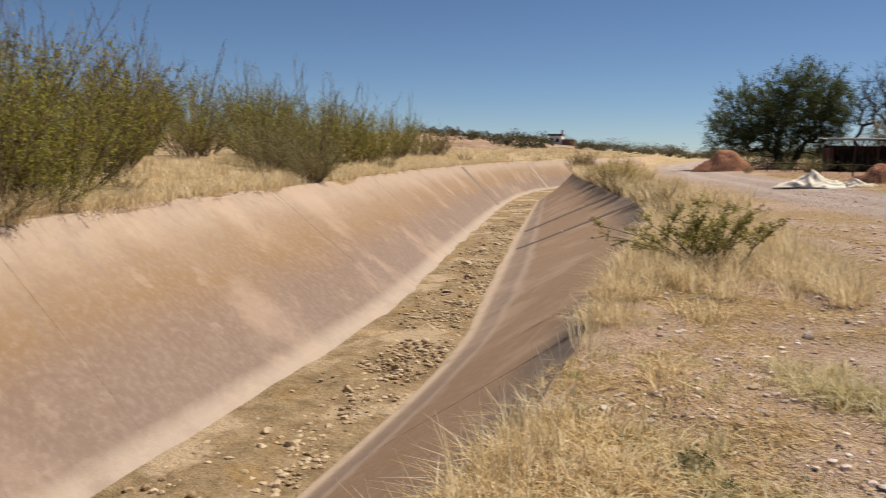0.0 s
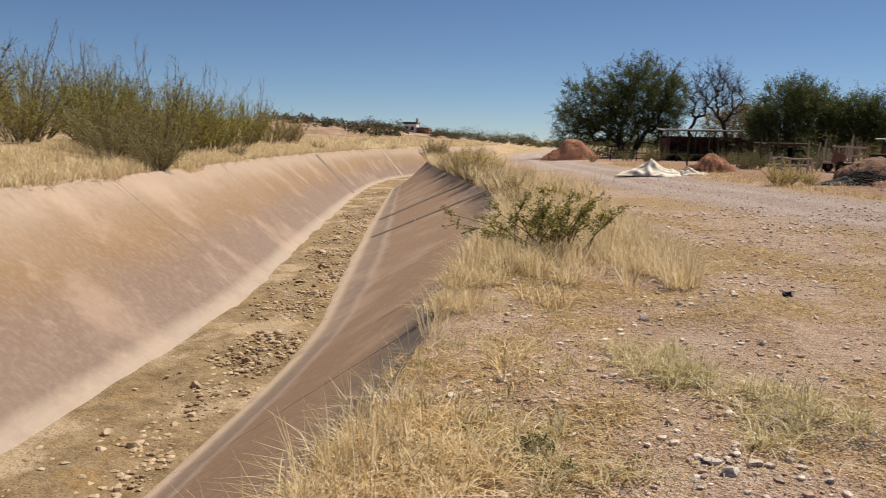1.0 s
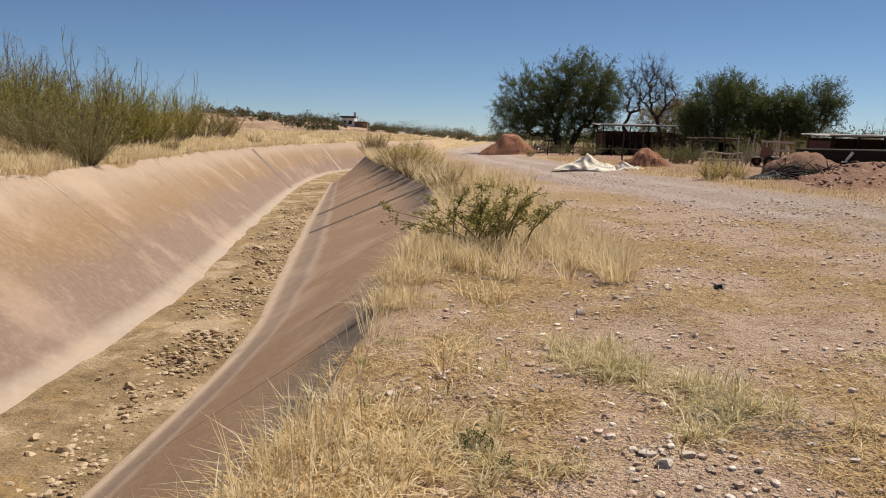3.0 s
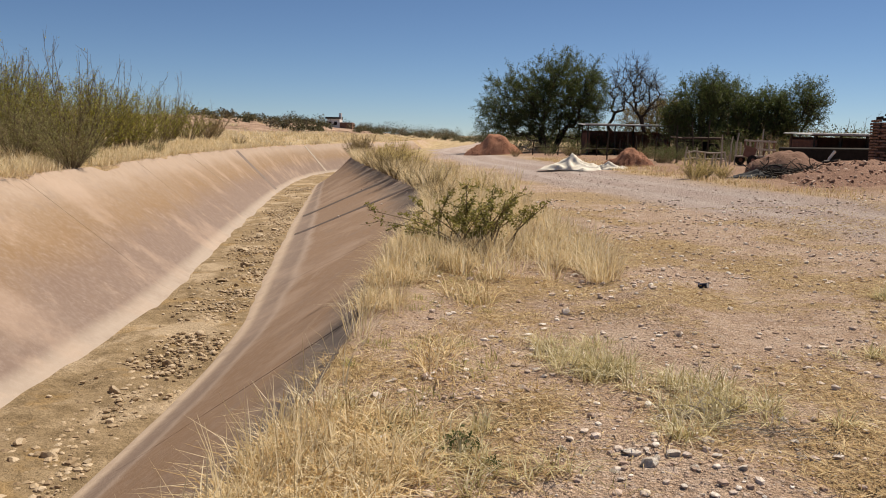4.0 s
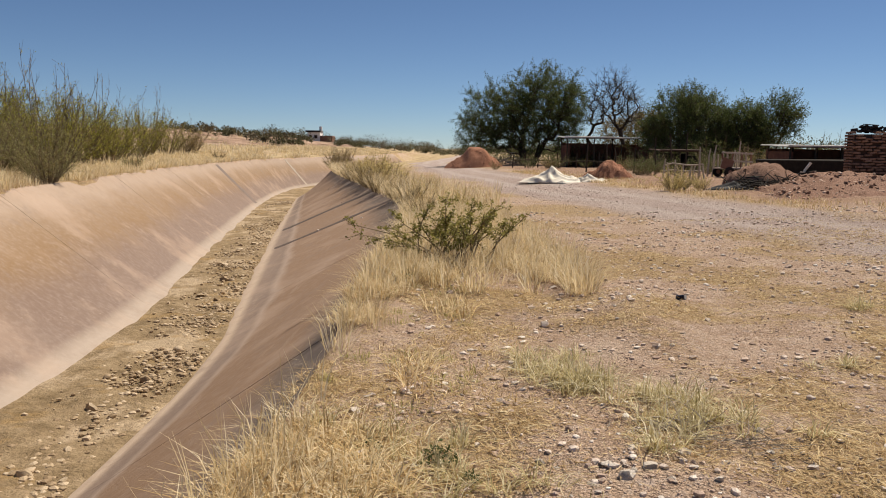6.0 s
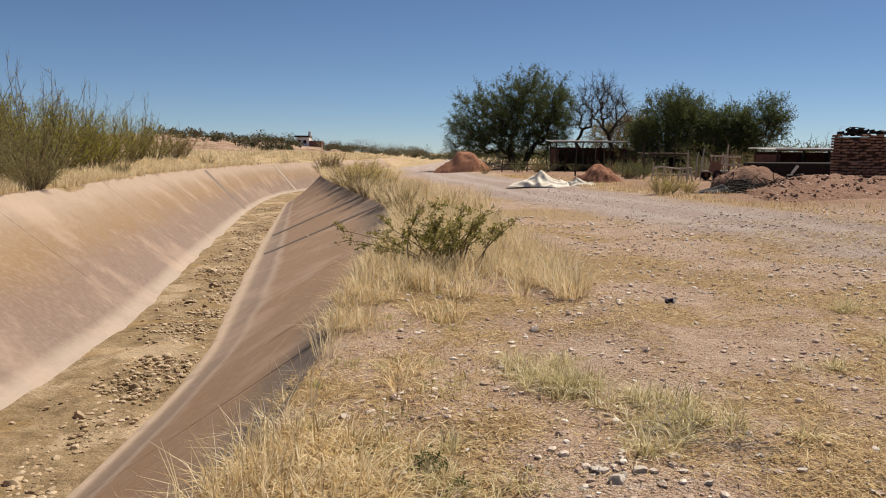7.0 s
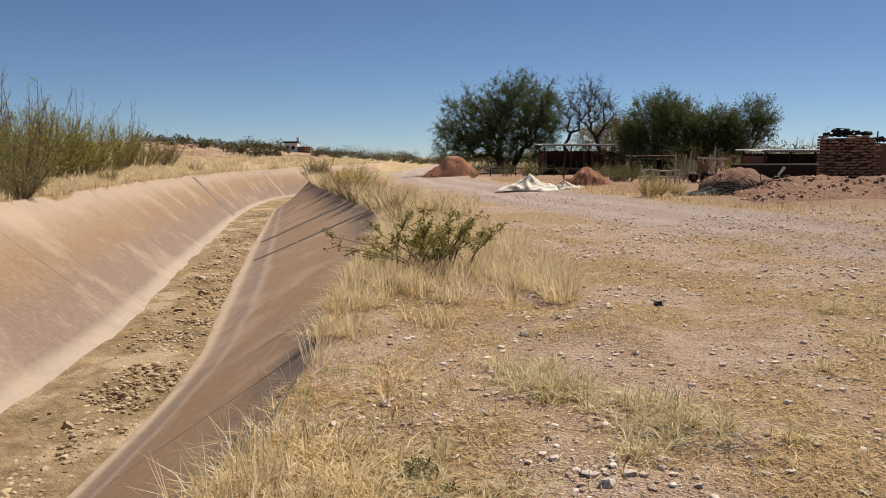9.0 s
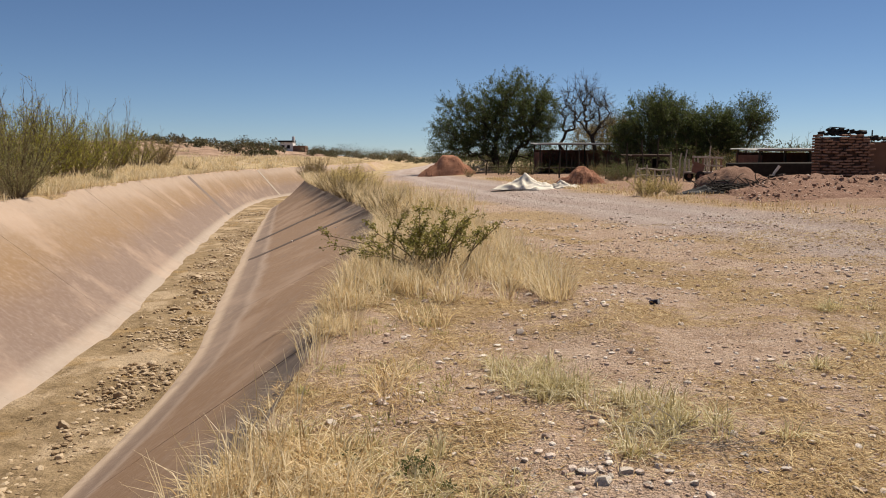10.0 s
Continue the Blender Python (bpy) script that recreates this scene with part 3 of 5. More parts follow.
def tree_meshes(seed, leaves, lobes, count, trunks=4, leaf=0.10, fill=16, twigs=6, reach=0.75, thick=0.014, bark=None):
    """A many-stemmed thorn tree. Its boughs reach out to fill the lobes (x, y, z, rx, ry, rz) of the crown; each ends in leafy sprays."""
    rng = np.random.RandomState(seed)
    lobes = np.asarray(lobes, float)
    share = np.prod(lobes[:, 3:], 1)
    which = rng.choice(len(lobes), count, p=share / share.sum())
    d = rng.normal(size=(count, 3))
    d *= (rng.uniform(0.05, 1, count) ** 0.36 / np.linalg.norm(d, axis=1))[:, None]
    d *= (1 + 0.22 * np.sin(5 * np.arctan2(d[:, 1], d[:, 0]) + 4 * d[:, 2] + which))[:, None]
    goal = lobes[which, :3] + d * lobes[which, 3:]
    goal = goal[goal[:, 2] > 0.5]
    mid = (lobes[:, :3] * share[:, None]).sum(0) / share.sum()
    at, up, far = [], [], []
    for k in range(trunks):
        a = 6.283 * (k + rng.uniform(-0.3, 0.3)) / trunks
        lean = rng.uniform(0.25, 0.75)
        pts, _ = bend(np.array([math.cos(a) * 0.18, math.sin(a) * 0.18, -0.15]), np.array([math.cos(a) * lean + 0.12 * mid[0], math.sin(a) * lean, 1.0]), mid[2] * 0.55, 4, rng, 0.12, 0.04)
        for j, p in enumerate(pts):
            up.append(len(at) - 1 if j else -1)
            far.append(far[-1] + mid[2] * 0.14 if j else 0.0)
            at.append(p)
    for p in goal[np.argsort(np.linalg.norm(goal, axis=1))]:
        A = np.array(at)
        gap = np.linalg.norm(A - p, axis=1)
        i = int(np.argmin(gap + 0.22 * np.array(far) + 0.5 * np.maximum(A[:, 2] - p[2], 0)))
        q = (A[i] + p) / 2 + rng.normal(size=3) * 0.10 * gap[i] + np.array([0, 0, -0.05 * gap[i]])
        at.append(q), up.append(i), far.append(far[i] + gap[i] / 2)
        at.append(p), up.append(len(at) - 2), far.append(far[i] + gap[i])
    load = np.ones(len(at))
    for k in range(len(at) - 1, -1, -1):
        if up[k] >= 0:
            load[up[k]] += load[k]
    r = thick * np.sqrt(load) * 0.5
    boughs = [(np.array([at[up[k]], (at[up[k]] + at[k]) / 2, at[k]]), min(r[up[k]], r[k] * 1.5), r[k]) for k in range(len(at)) if up[k] >= 0]
    sprays, places = [], []
    for k in range(trunks * 5 + 1, len(at), 2):
        out = at[k] - mid
        out = out / (np.linalg.norm(out) + 0.3) * 0.6 + np.array([0, 0, 0.35])
        for _ in range(twigs):
            td = out + rng.normal(size=3) * 0.55
            tw, _ = bend(at[k] + rng.normal(size=3) * 0.05, td / np.linalg.norm(td), reach * rng.uniform(0.4, 1.3), 2, rng, 0.2, 0.0)
            sprays.append((tw, 0.010, 0.004))
            m = rng.poisson(fill * rng.uniform(0.3, 1.5))
            u = rng.uniform(0.05, 1.05, m)
            places.append(np.array([np.interp(u, np.linspace(0, 1, 3), tw[:, c]) for c in range(3)]).T + rng.normal(size=(m, 3)) * 0.06)
    tv, tf = tubes(boughs, 5)
    fv, ff = tubes(sprays, 3)
    trunk = quads("trunk", np.concatenate([tv, fv]), np.concatenate([tf, ff + len(tv)]), bark or M_BARK)
    trunk.polygons.foreach_set("use_smooth", [True] * len(trunk.polygons))
    return trunk, leaflets("crown", np.concatenate(places), leaf, leaves, rng, 0.45)


def tree(meshes, x, y, turn, label, group=""):
    ob = new("tree")
    make_part("trunk", meshes[0], ob)
    if meshes[1]:
        make_part("crown", meshes[1], ob)
    ob.matrix_basis = pose(x, y, float(land(x, y)) - 0.05, 0, 0, turn)
    return tagged(ob, label, "tree", group)


def plant_left_bank():
    rows = [(0, -9.6, 9.4, 2.5, 1.0), (1, -10.6, 8.3, 3.0, 0.9), (2, -11.3, 10.6, 3.3, 0.8), (0, -11.8, 12.3, 3.1, 0.9), (1, -10.2, 11.2, 2.4, 1.0),
            (2, -13.2, 13.6, 3.3, 0.8), (0, -12.8, 15.3, 3.0, 0.9), (4, -14.2, 17.4, 3.1, 0.8), (1, -12.4, 6.6, 3.4, 0.9), (0, -14.4, 11.0, 3.7, 0.9),
            (4, -16.2, 20.6, 3.4, 0.8), (2, -17.6, 23.0, 3.5, 0.8), (4, -17.0, 25.2, 3.2, 0.8), (0, -18.2, 27.5, 3.3, 0.9), (2, -17.6, 30.0, 3.3, 0.8),
            (0, -15.8, 27.0, 2.9, 0.9), (3, -13.4, 23.6, 1.9, 1.1), (3, -12.6, 22.4, 1.7, 1.1), (3, -11.2, 22.3, 2.0, 1.0), (2, -12.2, 24.6, 3.1, 0.7),
            (0, -13.6, 27.6, 2.9, 0.9), (1, -14.6, 31.0, 2.9, 0.9), (2, -15.2, 33.6, 3.0, 0.7), (0, -15.6, 36.5, 2.8, 0.9), (1, -16.6, 40.0, 2.9, 0.9),
            (0, -17.2, 44.0, 2.8, 1.0), (2, -18.2, 48.0, 3.2, 0.7), (1, -18.6, 52.0, 2.5, 1.0), (4, -18.9, 56.0, 2.4, 1.0), (4, -19.6, 60.0, 2.2, 1.0),
            (0, -14.9, 18.6, 2.6, 1.0), (1, -15.6, 22.6, 2.5, 1.0), (3, -14.8, 25.4, 2.2, 1.0), (0, -16.4, 28.6, 2.7, 1.0), (1, -11.9, 10.0, 2.2, 1.1), (0, -13.0, 11.9, 2.5, 1.1), (2, -13.4, 16.6, 2.6, 0.9),
            (0, -15.4, 29.6, 2.4, 1.0), (2, -20.5, 36.0, 3.6, 0.8), (0, -19.4, 33.0, 3.4, 0.9), (0, -21.0, 42.0, 3.2, 1.0), (1, -22.5, 29.0, 3.6, 1.0)]
    for i, (kind, x, y, tall, wide) in enumerate(rows):
        shrub(kind, x, y, tall * 1.1, wide * 1.15, turn=i * 77.0)
    # low ones that hang over the lip of the lining
    for i, (kind, x, y, tall) in enumerate([(4, -8.3, 8.0, 0.9), (0, -9.0, 9.4, 1.2), (4, -9.5, 11.6, 0.8), (3, -10.35, 20.6, 1.3), (4, -10.6, 21.4, 1.1), (3, -13.2, 33.2, 0.9), (4, -16.0, 54.0, 0.9)]):
        shrub(kind, x, y, tall, 1.3, turn=i * 50.0, lean=(0, 18), label="low dry shrub leaning over the concrete lip")
    for i, (y, off, tall) in enumerate([(33.5, 0.5, 1.1), (36.0, 0.9, 1.5), (38.0, 0.3, 1.2), (41.0, 1.0, 1.7), (44.0, 0.4, 1.4), (46.0, 1.6, 1.6), (24.6, 0.5, 0.8), (27.0, 1.0, 0.9), (21.5, 1.1, 0.8)]):
        shrub(6, float(crest_r(y)) + off, y, tall, 1.15, turn=i * 83.0, sink=0.05, group="yellowed bushes on the near bank")
    for i, (y, off, tall) in enumerate([(60.0, 0.3, 2.0), (63.0, 0.8, 2.2)]):
        shrub(4, float(crest_r(y)) + off, y, tall, 1.0, turn=i * 83.0, label="pale grey feathery bush at the bend", group="yellowed bushes on the near bank")
    for i, (x, y, tall) in enumerate([(-1.0, 18.6, 0.8), (-1.5, 22.4, 0.9), (-2.3, 26.5, 0.9), (-3.4, 31.0, 1.1), (-4.1, 34.5, 1.2), (-4.4, 36.0, 1.1), (-5.6, 41.0, 1.1), (-9.6, 61.0, 1.6), (-10.0, 65.0, 1.6)]):
        shrub(4, x, y, tall, 1.3, turn=i * 61.0, lean=(0, -14), label="low brown dry bush on the near canal lip")


plant_left_bank()


def plant_grass():
    rng = np.random.RandomState(7)
    # bleached grass on the far bank
    y = 6 + 62 * rng.uniform(0, 1, 1500) ** 1.25
    off = 0.02 + rng.uniform(0, 1, 1500) ** 1.5 * (3.5 + 0.05 * y)
    x = crest_l(y) - off
    c = np.stack([x, y, land(x - 0.01, y), 0.6 + 0.6 * rng.uniform(0, 1, 1500)], 1)
    sward("bleached_grass", "pale bleached dry grass along the far canal bank", c[fuzz(c[:, 0], c[:, 1], 0.9, 55) > -0.35], M_PALE, 8, 44, 0.24, 0.44, 0.7, 0.013)
    y = 60 + 110 * rng.uniform(0, 1, 1500)
    off = rng.uniform(0, 1, 1500) ** 1.2 * 40
    x = crest_l(y) - off
    c = np.stack([x, y, land(x - 0.01, y), 0.8 + 0.7 * rng.uniform(0, 1, 1500)], 1)
    sward("distant_grass", "pale dry grass on the distant canal bank", c[fuzz(c[:, 0], c[:, 1], 3.0, 56) + 1.2 * (c[:, 2] < 1.4) > 0.2], M_PALE, 9, 22, 0.4, 0.55, 0.55, 0.03)
    # golden tussocks on the near crest
    k = 1250
    y = 2.4 + 19 * rng.uniform(0, 1, k) ** 1.3
    y = np.where(np.arange(k) % 9 == 0, 2.6 - 12 * rng.uniform(0, 1, k), y)
    off = -0.02 - 0.07 * step(4.5, 6, y) + rng.uniform(0, 1, k) ** 1.5 * (0.62 + 0.055 * np.clip(y, 0, 14))
    x = crest_r(y) + off
    size = (0.45 + 0.75 * rng.uniform(0, 1, k) ** 1.5) * (1 + 0.35 * fuzz(x, y, 0.5, 53)) * (0.62 + 0.55 * step(4.2, 6.5, y))
    keep = (fuzz(x, y, 0.42, 51) + 0.4 * fuzz(x, y, 1.3, 52) > 0.10 - 0.2 * step(5.5, 7, y)) & (size > 0.3)
    c = np.stack([x, y, land(x + 0.01, y), size], 1)
    sward("crest_grass", "golden dry grass along the near canal edge", c[keep][::2], M_STRAW, 10, 42, 0.17, 0.28, 1.45, 0.0085)
    sward("crest_grass", "bleached dry tussocks along the near canal edge", c[keep][1::2], M_PALE, 18, 38, 0.13, 0.33, 1.1, 0.0068)
    y = 2.6 + 8 * rng.uniform(0, 1, 60)
    x = crest_r(y) + 0.1 + rng.uniform(0, 1, 60) * 1.0
    c = np.stack([x, y, land(x + 0.01, y), 0.3 + 0.5 * rng.uniform(0, 1, 60)], 1)
    sward("green_grass", "patches of greenish grass among the straw", c, M_FADEDGREEN, 16, 40, 0.12, 0.16, 1.2, 0.006)
    k = 430
    y = 9.4 + 13 * rng.uniform(0, 1, k)
    x = crest_r(y) - 0.05 + rng.uniform(0, 1, k) ** 1.4 * (2.8 - 0.07 * (y - 10))
    c = np.stack([x, y, land(x + 0.01, y), 0.5 + 0.8 * rng.uniform(0, 1, k)], 1)
    sward("tall_grass", "tall bleached grass around the green bush", c, M_PALE, 14, 60, 0.17, 0.52, 0.75, 0.0085)
    k = 700
    y = 2.4 + 15 * rng.uniform(0, 1, k) ** 1.3
    x = crest_r(y) + rng.uniform(0, 1, k) ** 1.1 * (1.1 + 0.07 * y)
    c = np.stack([x, y, land(x + 0.01, y), 0.4 + 0.6 * rng.uniform(0, 1, k)], 1)[fuzz(x, y, 0.6, 54) > -0.1]
    sward("matted_grass", "brown matted grass at the canal edge", c, M_LITTER, 15, 60, 0.20, 0.10, 2.2, 0.006)
    # bleached wisps standing above it, thick at the very edge
    y = np.concatenate([2.5 + 1.9 * rng.uniform(0, 1, 26), 4.5 + 7 * rng.uniform(0, 1, 34), 12.5 + 9 * rng.uniform(0, 1, 100)])
    x = crest_r(y) - 0.03 + rng.uniform(0, 1, len(y)) ** 2 * np.where(y < 12, 0.30, 2.2)
    c = np.stack([x, y, land(x + 0.01, y), 0.5 + 0.6 * rng.uniform(0, 1, len(y))], 1)
    sward("tall_wisps", "tall thin bleached grass stalks at the canal edge", c, M_PALE, 11, 12, 0.09, 0.50, 0.6, 0.0055)
    # further along the bend of the near bank
    y = 22 + 50 * rng.uniform(0, 1, 420)
    x = crest_r(y) + rng.uniform(-0.1, 1, 420) ** 2 * 2.6
    c = np.stack([x, y, land(x + 0.01, y), 0.5 + 0.8 * rng.uniform(0, 1, 420)], 1)
    sward("bank_grass", "dry yellow grass tufts along the bend of the bank", c, M_PALE, 12, 46, 0.32, 0.9, 0.65, 0.014)
    # grey-green tufts out on the flat
    spots = [(0.75, 5.9, 1.0), (0.95, 5.55, 1.1), (1.15, 5.3, 1.0), (1.3, 5.1, 0.8), (0.6, 6.15, 0.7), (1.45, 4.95, 0.6), (1.15, 4.45, 0.5), (0.85, 6.4, 0.6), (1.75, 4.95, 0.5),
             (-0.35, 4.35, 0.5), (-0.1, 4.05, 0.5), (-0.55, 4.6, 0.5), (0.25, 3.7, 0.5), (3.9, 7.4, 0.5), (5.2, 8.9, 0.6), (2.6, 6.1, 0.4), (3.3, 5.6, 0.4), (4.3, 8.8, 0.5)]
    c = []
    for sx, sy, s in spots:
        for k in range(5):
            px, py = sx + rng.normal() * 0.17, sy + rng.normal() * 0.15
            c.append((px, py, float(land(px, py)), s * rng.uniform(0.7, 1.1)))
    sward("grey_tufts", "low bleached grass tufts on stony ground", c[::2] + c[1::4], M_GREYGRASS, 13, 90, 0.13, 0.27, 1.15, 0.0065)
    sward("grey_tufts", "low grey-green grass tufts on stony ground", c[1::2], M_FADEDGREEN, 17, 22, 0.12, 0.17, 1.1, 0.0055)
    # small brown tussocks strewn over the flat
    k = 420
    y = 3.0 + 15 * rng.uniform(0, 1, k) ** 1.3
    x = crest_r(y) + 1.0 + rng.uniform(0, 1, k) * (2.0 + 0.75 * y)
    c = np.stack([x, y, land(x, y), 0.25 + 0.5 * rng.uniform(0, 1, k) ** 2], 1)[strawy(x, y) > 0.15]
    sward("brown_tussocks", "small brown dead tussocks on the dirt", c, M_LITTER, 19, 46, 0.2, 0.13, 1.5, 0.006)
    # loose straw lying flat, in drifts
    n = 210000
    y = 2.5 + 17 * rng.uniform(0, 1, n) ** 1.7 - 9 * (rng.uniform(0, 1, n) < 0.06)
    x = crest_r(y) + 0.15 + rng.uniform(0, 1, n) * (3.4 + 0.8 * np.maximum(y, 2))
    keep = strawy(x, y) + 0.4 * np.exp(-(x - crest_r(y))) + rng.normal(size=n) * 0.3 > 0.0
    x, y = x[keep], y[keep]
    m = len(x)
    a, tilt = rng.uniform(0, 6.283, m), rng.normal(size=m) * 0.22
    length = rng.uniform(0.015, 0.085, m)[:, None]
    wide = (rng.uniform(0.0025, 0.006, m) * (0.75 + np.maximum(y, 2) / 14))[:, None]
    d = np.stack([np.cos(a), np.sin(a), np.sin(tilt)], 1)
    side = np.stack([-np.sin(a), np.cos(a), rng.normal(size=m) * 0.4], 1)
    mid = np.stack([x, y, land(x, y) + 0.005 + 0.5 * length[:, 0] * np.abs(np.sin(tilt)) + 0.02 * rng.uniform(0, 1, m) ** 3], 1)
    V = np.stack([mid - d * length / 2 - side * wide / 2, mid + d * length / 2 - side * wide / 4, mid + d * length / 2 + side * wide / 4, mid - d * length / 2 + side * wide / 2], 1)
    me = quads("straw_litter", V.reshape(-1, 3), np.arange(4 * m).reshape(-1, 4), M_LITTER)
    tagged(new("straw_litter", me), "trampled straw litter on the dirt", "straw", kind="stuff")


plant_grass()


def edge_bush():
    """The leafy bush on the near crest, with a long bough out over the lining."""
    rng = np.random.RandomState(55)
    ob = new("bush")
    chains, places = [], []
    dirs = [(-1.2, -0.1, 0.42, 1.5), (-1.0, 0.2, 0.55, 1.35), (-0.75, -0.2, 0.7, 1.1)] + [(rng.normal() * 0.55 + 0.05, rng.normal() * 0.5, 1.0, rng.uniform(0.5, 1.05)) for _ in range(24)]
    for dx, dy, dz, length in dirs:
        d = np.array([dx, dy, dz])
        pts, _ = bend(np.array([rng.normal() * 0.16, rng.normal() * 0.12, -0.03]), d / np.linalg.norm(d), length, 7, rng, 0.10, -0.015 if dx < -0.7 else 0.02)
        chains.append((pts, 0.012, 0.003))
        for k in range(9):
            s = rng.uniform(0.4, 1.0)
            i = min(6, int(s * 7))
            p = pts[i] + (pts[i + 1] - pts[i]) * (s * 7 - i)
            td = (pts[i + 1] - pts[i]) / np.linalg.norm(pts[i + 1] - pts[i]) + rng.normal(size=3) * 0.6
            tw, _ = bend(p, td / np.linalg.norm(td), rng.uniform(0.08, 0.24), 3, rng, 0.2, 0)
            chains.append((tw, 0.004, 0.0015))
            m = int(24 * rng.uniform(0.2, 1.8))
            u = rng.uniform(0.2, 1.05, m)
            places.append(np.array([np.interp(u, np.linspace(0, 1, 4), tw[:, c]) for c in range(3)]).T + rng.normal(size=(m, 3)) * 0.014)
    sv, sf = tubes(chains, 4)
    make_part("branchwork", quads("branchwork", sv, sf, M_STEM), ob)
    make_part("foliage", leaflets("foliage", np.concatenate(places), 0.036, M_FRESH, rng, 0.5), ob)
    ob.matrix_basis = pose(-0.28, 11.4, float(land(-0.28, 11.4)), 0, 0, 0) @ Matrix.Diagonal((1.2, 1.2, 1.02, 1))
    tagged(ob, "small leafy green bush growing on the canal edge", "bush")


edge_bush()


def small_weed(x, y, size):
    rng = np.random.RandomState(int(x * 100) % 97 + 3)
    n = 130
    a, r = rng.uniform(0, 6.283, n), rng.uniform(0, 1, n) ** 0.6 * 0.11
    at = np.stack([r * np.cos(a), r * np.sin(a), 0.01 + 0.11 * rng.uniform(0, 1, n) * (1.2 - r / 0.11)], 1)
    ob = new("weed", leaflets("weed", at, 0.035, M_WEED, rng, 0.35, droop=np.array([0, 0, 0.6])))
    ob.matrix_basis = pose(x, y, float(land(x, y)), 0, 0, 0) @ Matrix.Diagonal((size, size, size, 1))
    tagged(ob, "small dark green weed on stony ground", "weed", "weeds on the ground")


for wx, wy, ws in ((-0.14, 4.2, 1.0), (-0.5, 4.35, 0.6), (0.02, 3.95, 0.5), (-0.75, 10.0, 1.3)):
    small_weed(wx, wy, ws)


# ---- trees round the yard ----
tree(tree_meshes(201, M_MESQUITE, [(1.0, 0, 4.9, 2.9, 2.8, 2.4), (-2.4, 0, 3.9, 2.6, 2.5, 2.2), (2.4, 0, 3.6, 1.7, 2.2, 2.3), (-4.4, 0.2, 2.7, 1.5, 1.5, 1.3), (-0.8, 0, 2.4, 3.6, 2.4, 1.5)], 1050, trunks=6, fill=17, twigs=6), 4.6, 66.0, 0,
     "broad dark-green mesquite tree with several trunks")
tree(tree_meshes(212, M_BROWNLEAF, [(0.2, 0, 5.3, 1.9, 1.8, 1.9), (1.5, 0, 4.6, 1.6, 1.4, 1.6), (-0.9, 0, 4.2, 1.1, 1.2, 1.4)], 300, trunks=2, leaf=0.07, fill=1.3, twigs=6, reach=0.75, thick=0.017), 10.7, 67.5, 0,
     "nearly bare thin grey tree behind the shed")
tree(tree_meshes(203, M_BROWNLEAF, [(0, 0, 2.5, 2.4, 1.8, 1.5), (1.2, 0, 3.3, 1.6, 1.4, 1.1)], 200, trunks=4), 13.0, 71.0, 0, "low tree with withered brownish foliage")
tree(tree_meshes(204, M_MESQUITE, [(0, 0, 3.3, 1.8, 1.8, 1.7), (0.9, 0, 4.3, 1.2, 1.3, 1.1), (-1.2, 0, 2.6, 1.2, 1.4, 1.2), (0, 0, 1.7, 2.0, 1.6, 0.9)], 420, trunks=5), 13.6, 57.0, 0, "dark-green mesquite tree beside the brickyard shed")
tree(tree_meshes(207, M_MESQUITE, [(0, 0, 3.1, 1.9, 1.8, 1.5), (-0.8, 0, 3.9, 1.2, 1.3, 1.0), (0.5, 0, 1.7, 2.0, 1.6, 1.0)], 380, trunks=4), 15.9, 58.5, 0, "dense dark-green mesquite tree behind the stick fence")
tree(tree_meshes(208, M_MESQUITE, [(0, 0, 2.9, 2.0, 1.8, 1.3), (0.6, 0, 1.8, 1.9, 1.6, 0.9)], 330, trunks=4), 17.6, 57.5, 0, "low dense mesquite tree over the long shed")
tree(tree_meshes(205, M_MESQUITE, [(0.6, 0, 3.1, 1.5, 1.4, 1.2), (1.3, 0, 4.0, 1.0, 1.0, 1.0), (-0.7, 0, 2.5, 1.5, 1.4, 1.1)], 270, trunks=4, reach=0.85), 19.3, 57.0, 0, "spreading mesquite tree with boughs leaning over the shed")



# brush by the sheds; the row at y 68 to 73 is added to darken gaps
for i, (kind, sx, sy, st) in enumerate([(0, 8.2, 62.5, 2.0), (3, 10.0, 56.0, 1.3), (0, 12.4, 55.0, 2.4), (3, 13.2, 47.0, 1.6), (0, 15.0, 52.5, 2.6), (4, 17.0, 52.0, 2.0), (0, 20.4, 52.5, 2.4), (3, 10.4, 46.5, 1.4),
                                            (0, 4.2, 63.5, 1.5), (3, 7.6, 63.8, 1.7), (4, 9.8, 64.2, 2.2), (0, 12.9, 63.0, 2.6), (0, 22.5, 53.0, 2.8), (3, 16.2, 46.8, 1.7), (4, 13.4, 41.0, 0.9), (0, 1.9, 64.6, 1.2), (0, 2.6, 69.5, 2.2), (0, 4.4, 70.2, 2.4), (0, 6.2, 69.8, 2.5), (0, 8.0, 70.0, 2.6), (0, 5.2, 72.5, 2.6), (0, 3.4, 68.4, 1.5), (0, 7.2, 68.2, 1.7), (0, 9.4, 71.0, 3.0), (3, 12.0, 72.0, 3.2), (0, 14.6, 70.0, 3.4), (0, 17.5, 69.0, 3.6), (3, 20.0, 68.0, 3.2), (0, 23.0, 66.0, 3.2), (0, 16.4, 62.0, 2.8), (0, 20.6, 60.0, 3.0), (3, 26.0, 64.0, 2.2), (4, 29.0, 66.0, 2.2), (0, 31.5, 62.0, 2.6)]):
    shrub(5 if kind != 4 else 4, sx, sy, st, 1.5, turn=i * 67.0, label="dark scrubby undergrowth beside the brickyard sheds, partly added to deepen shade", group="undergrowth in the yard")


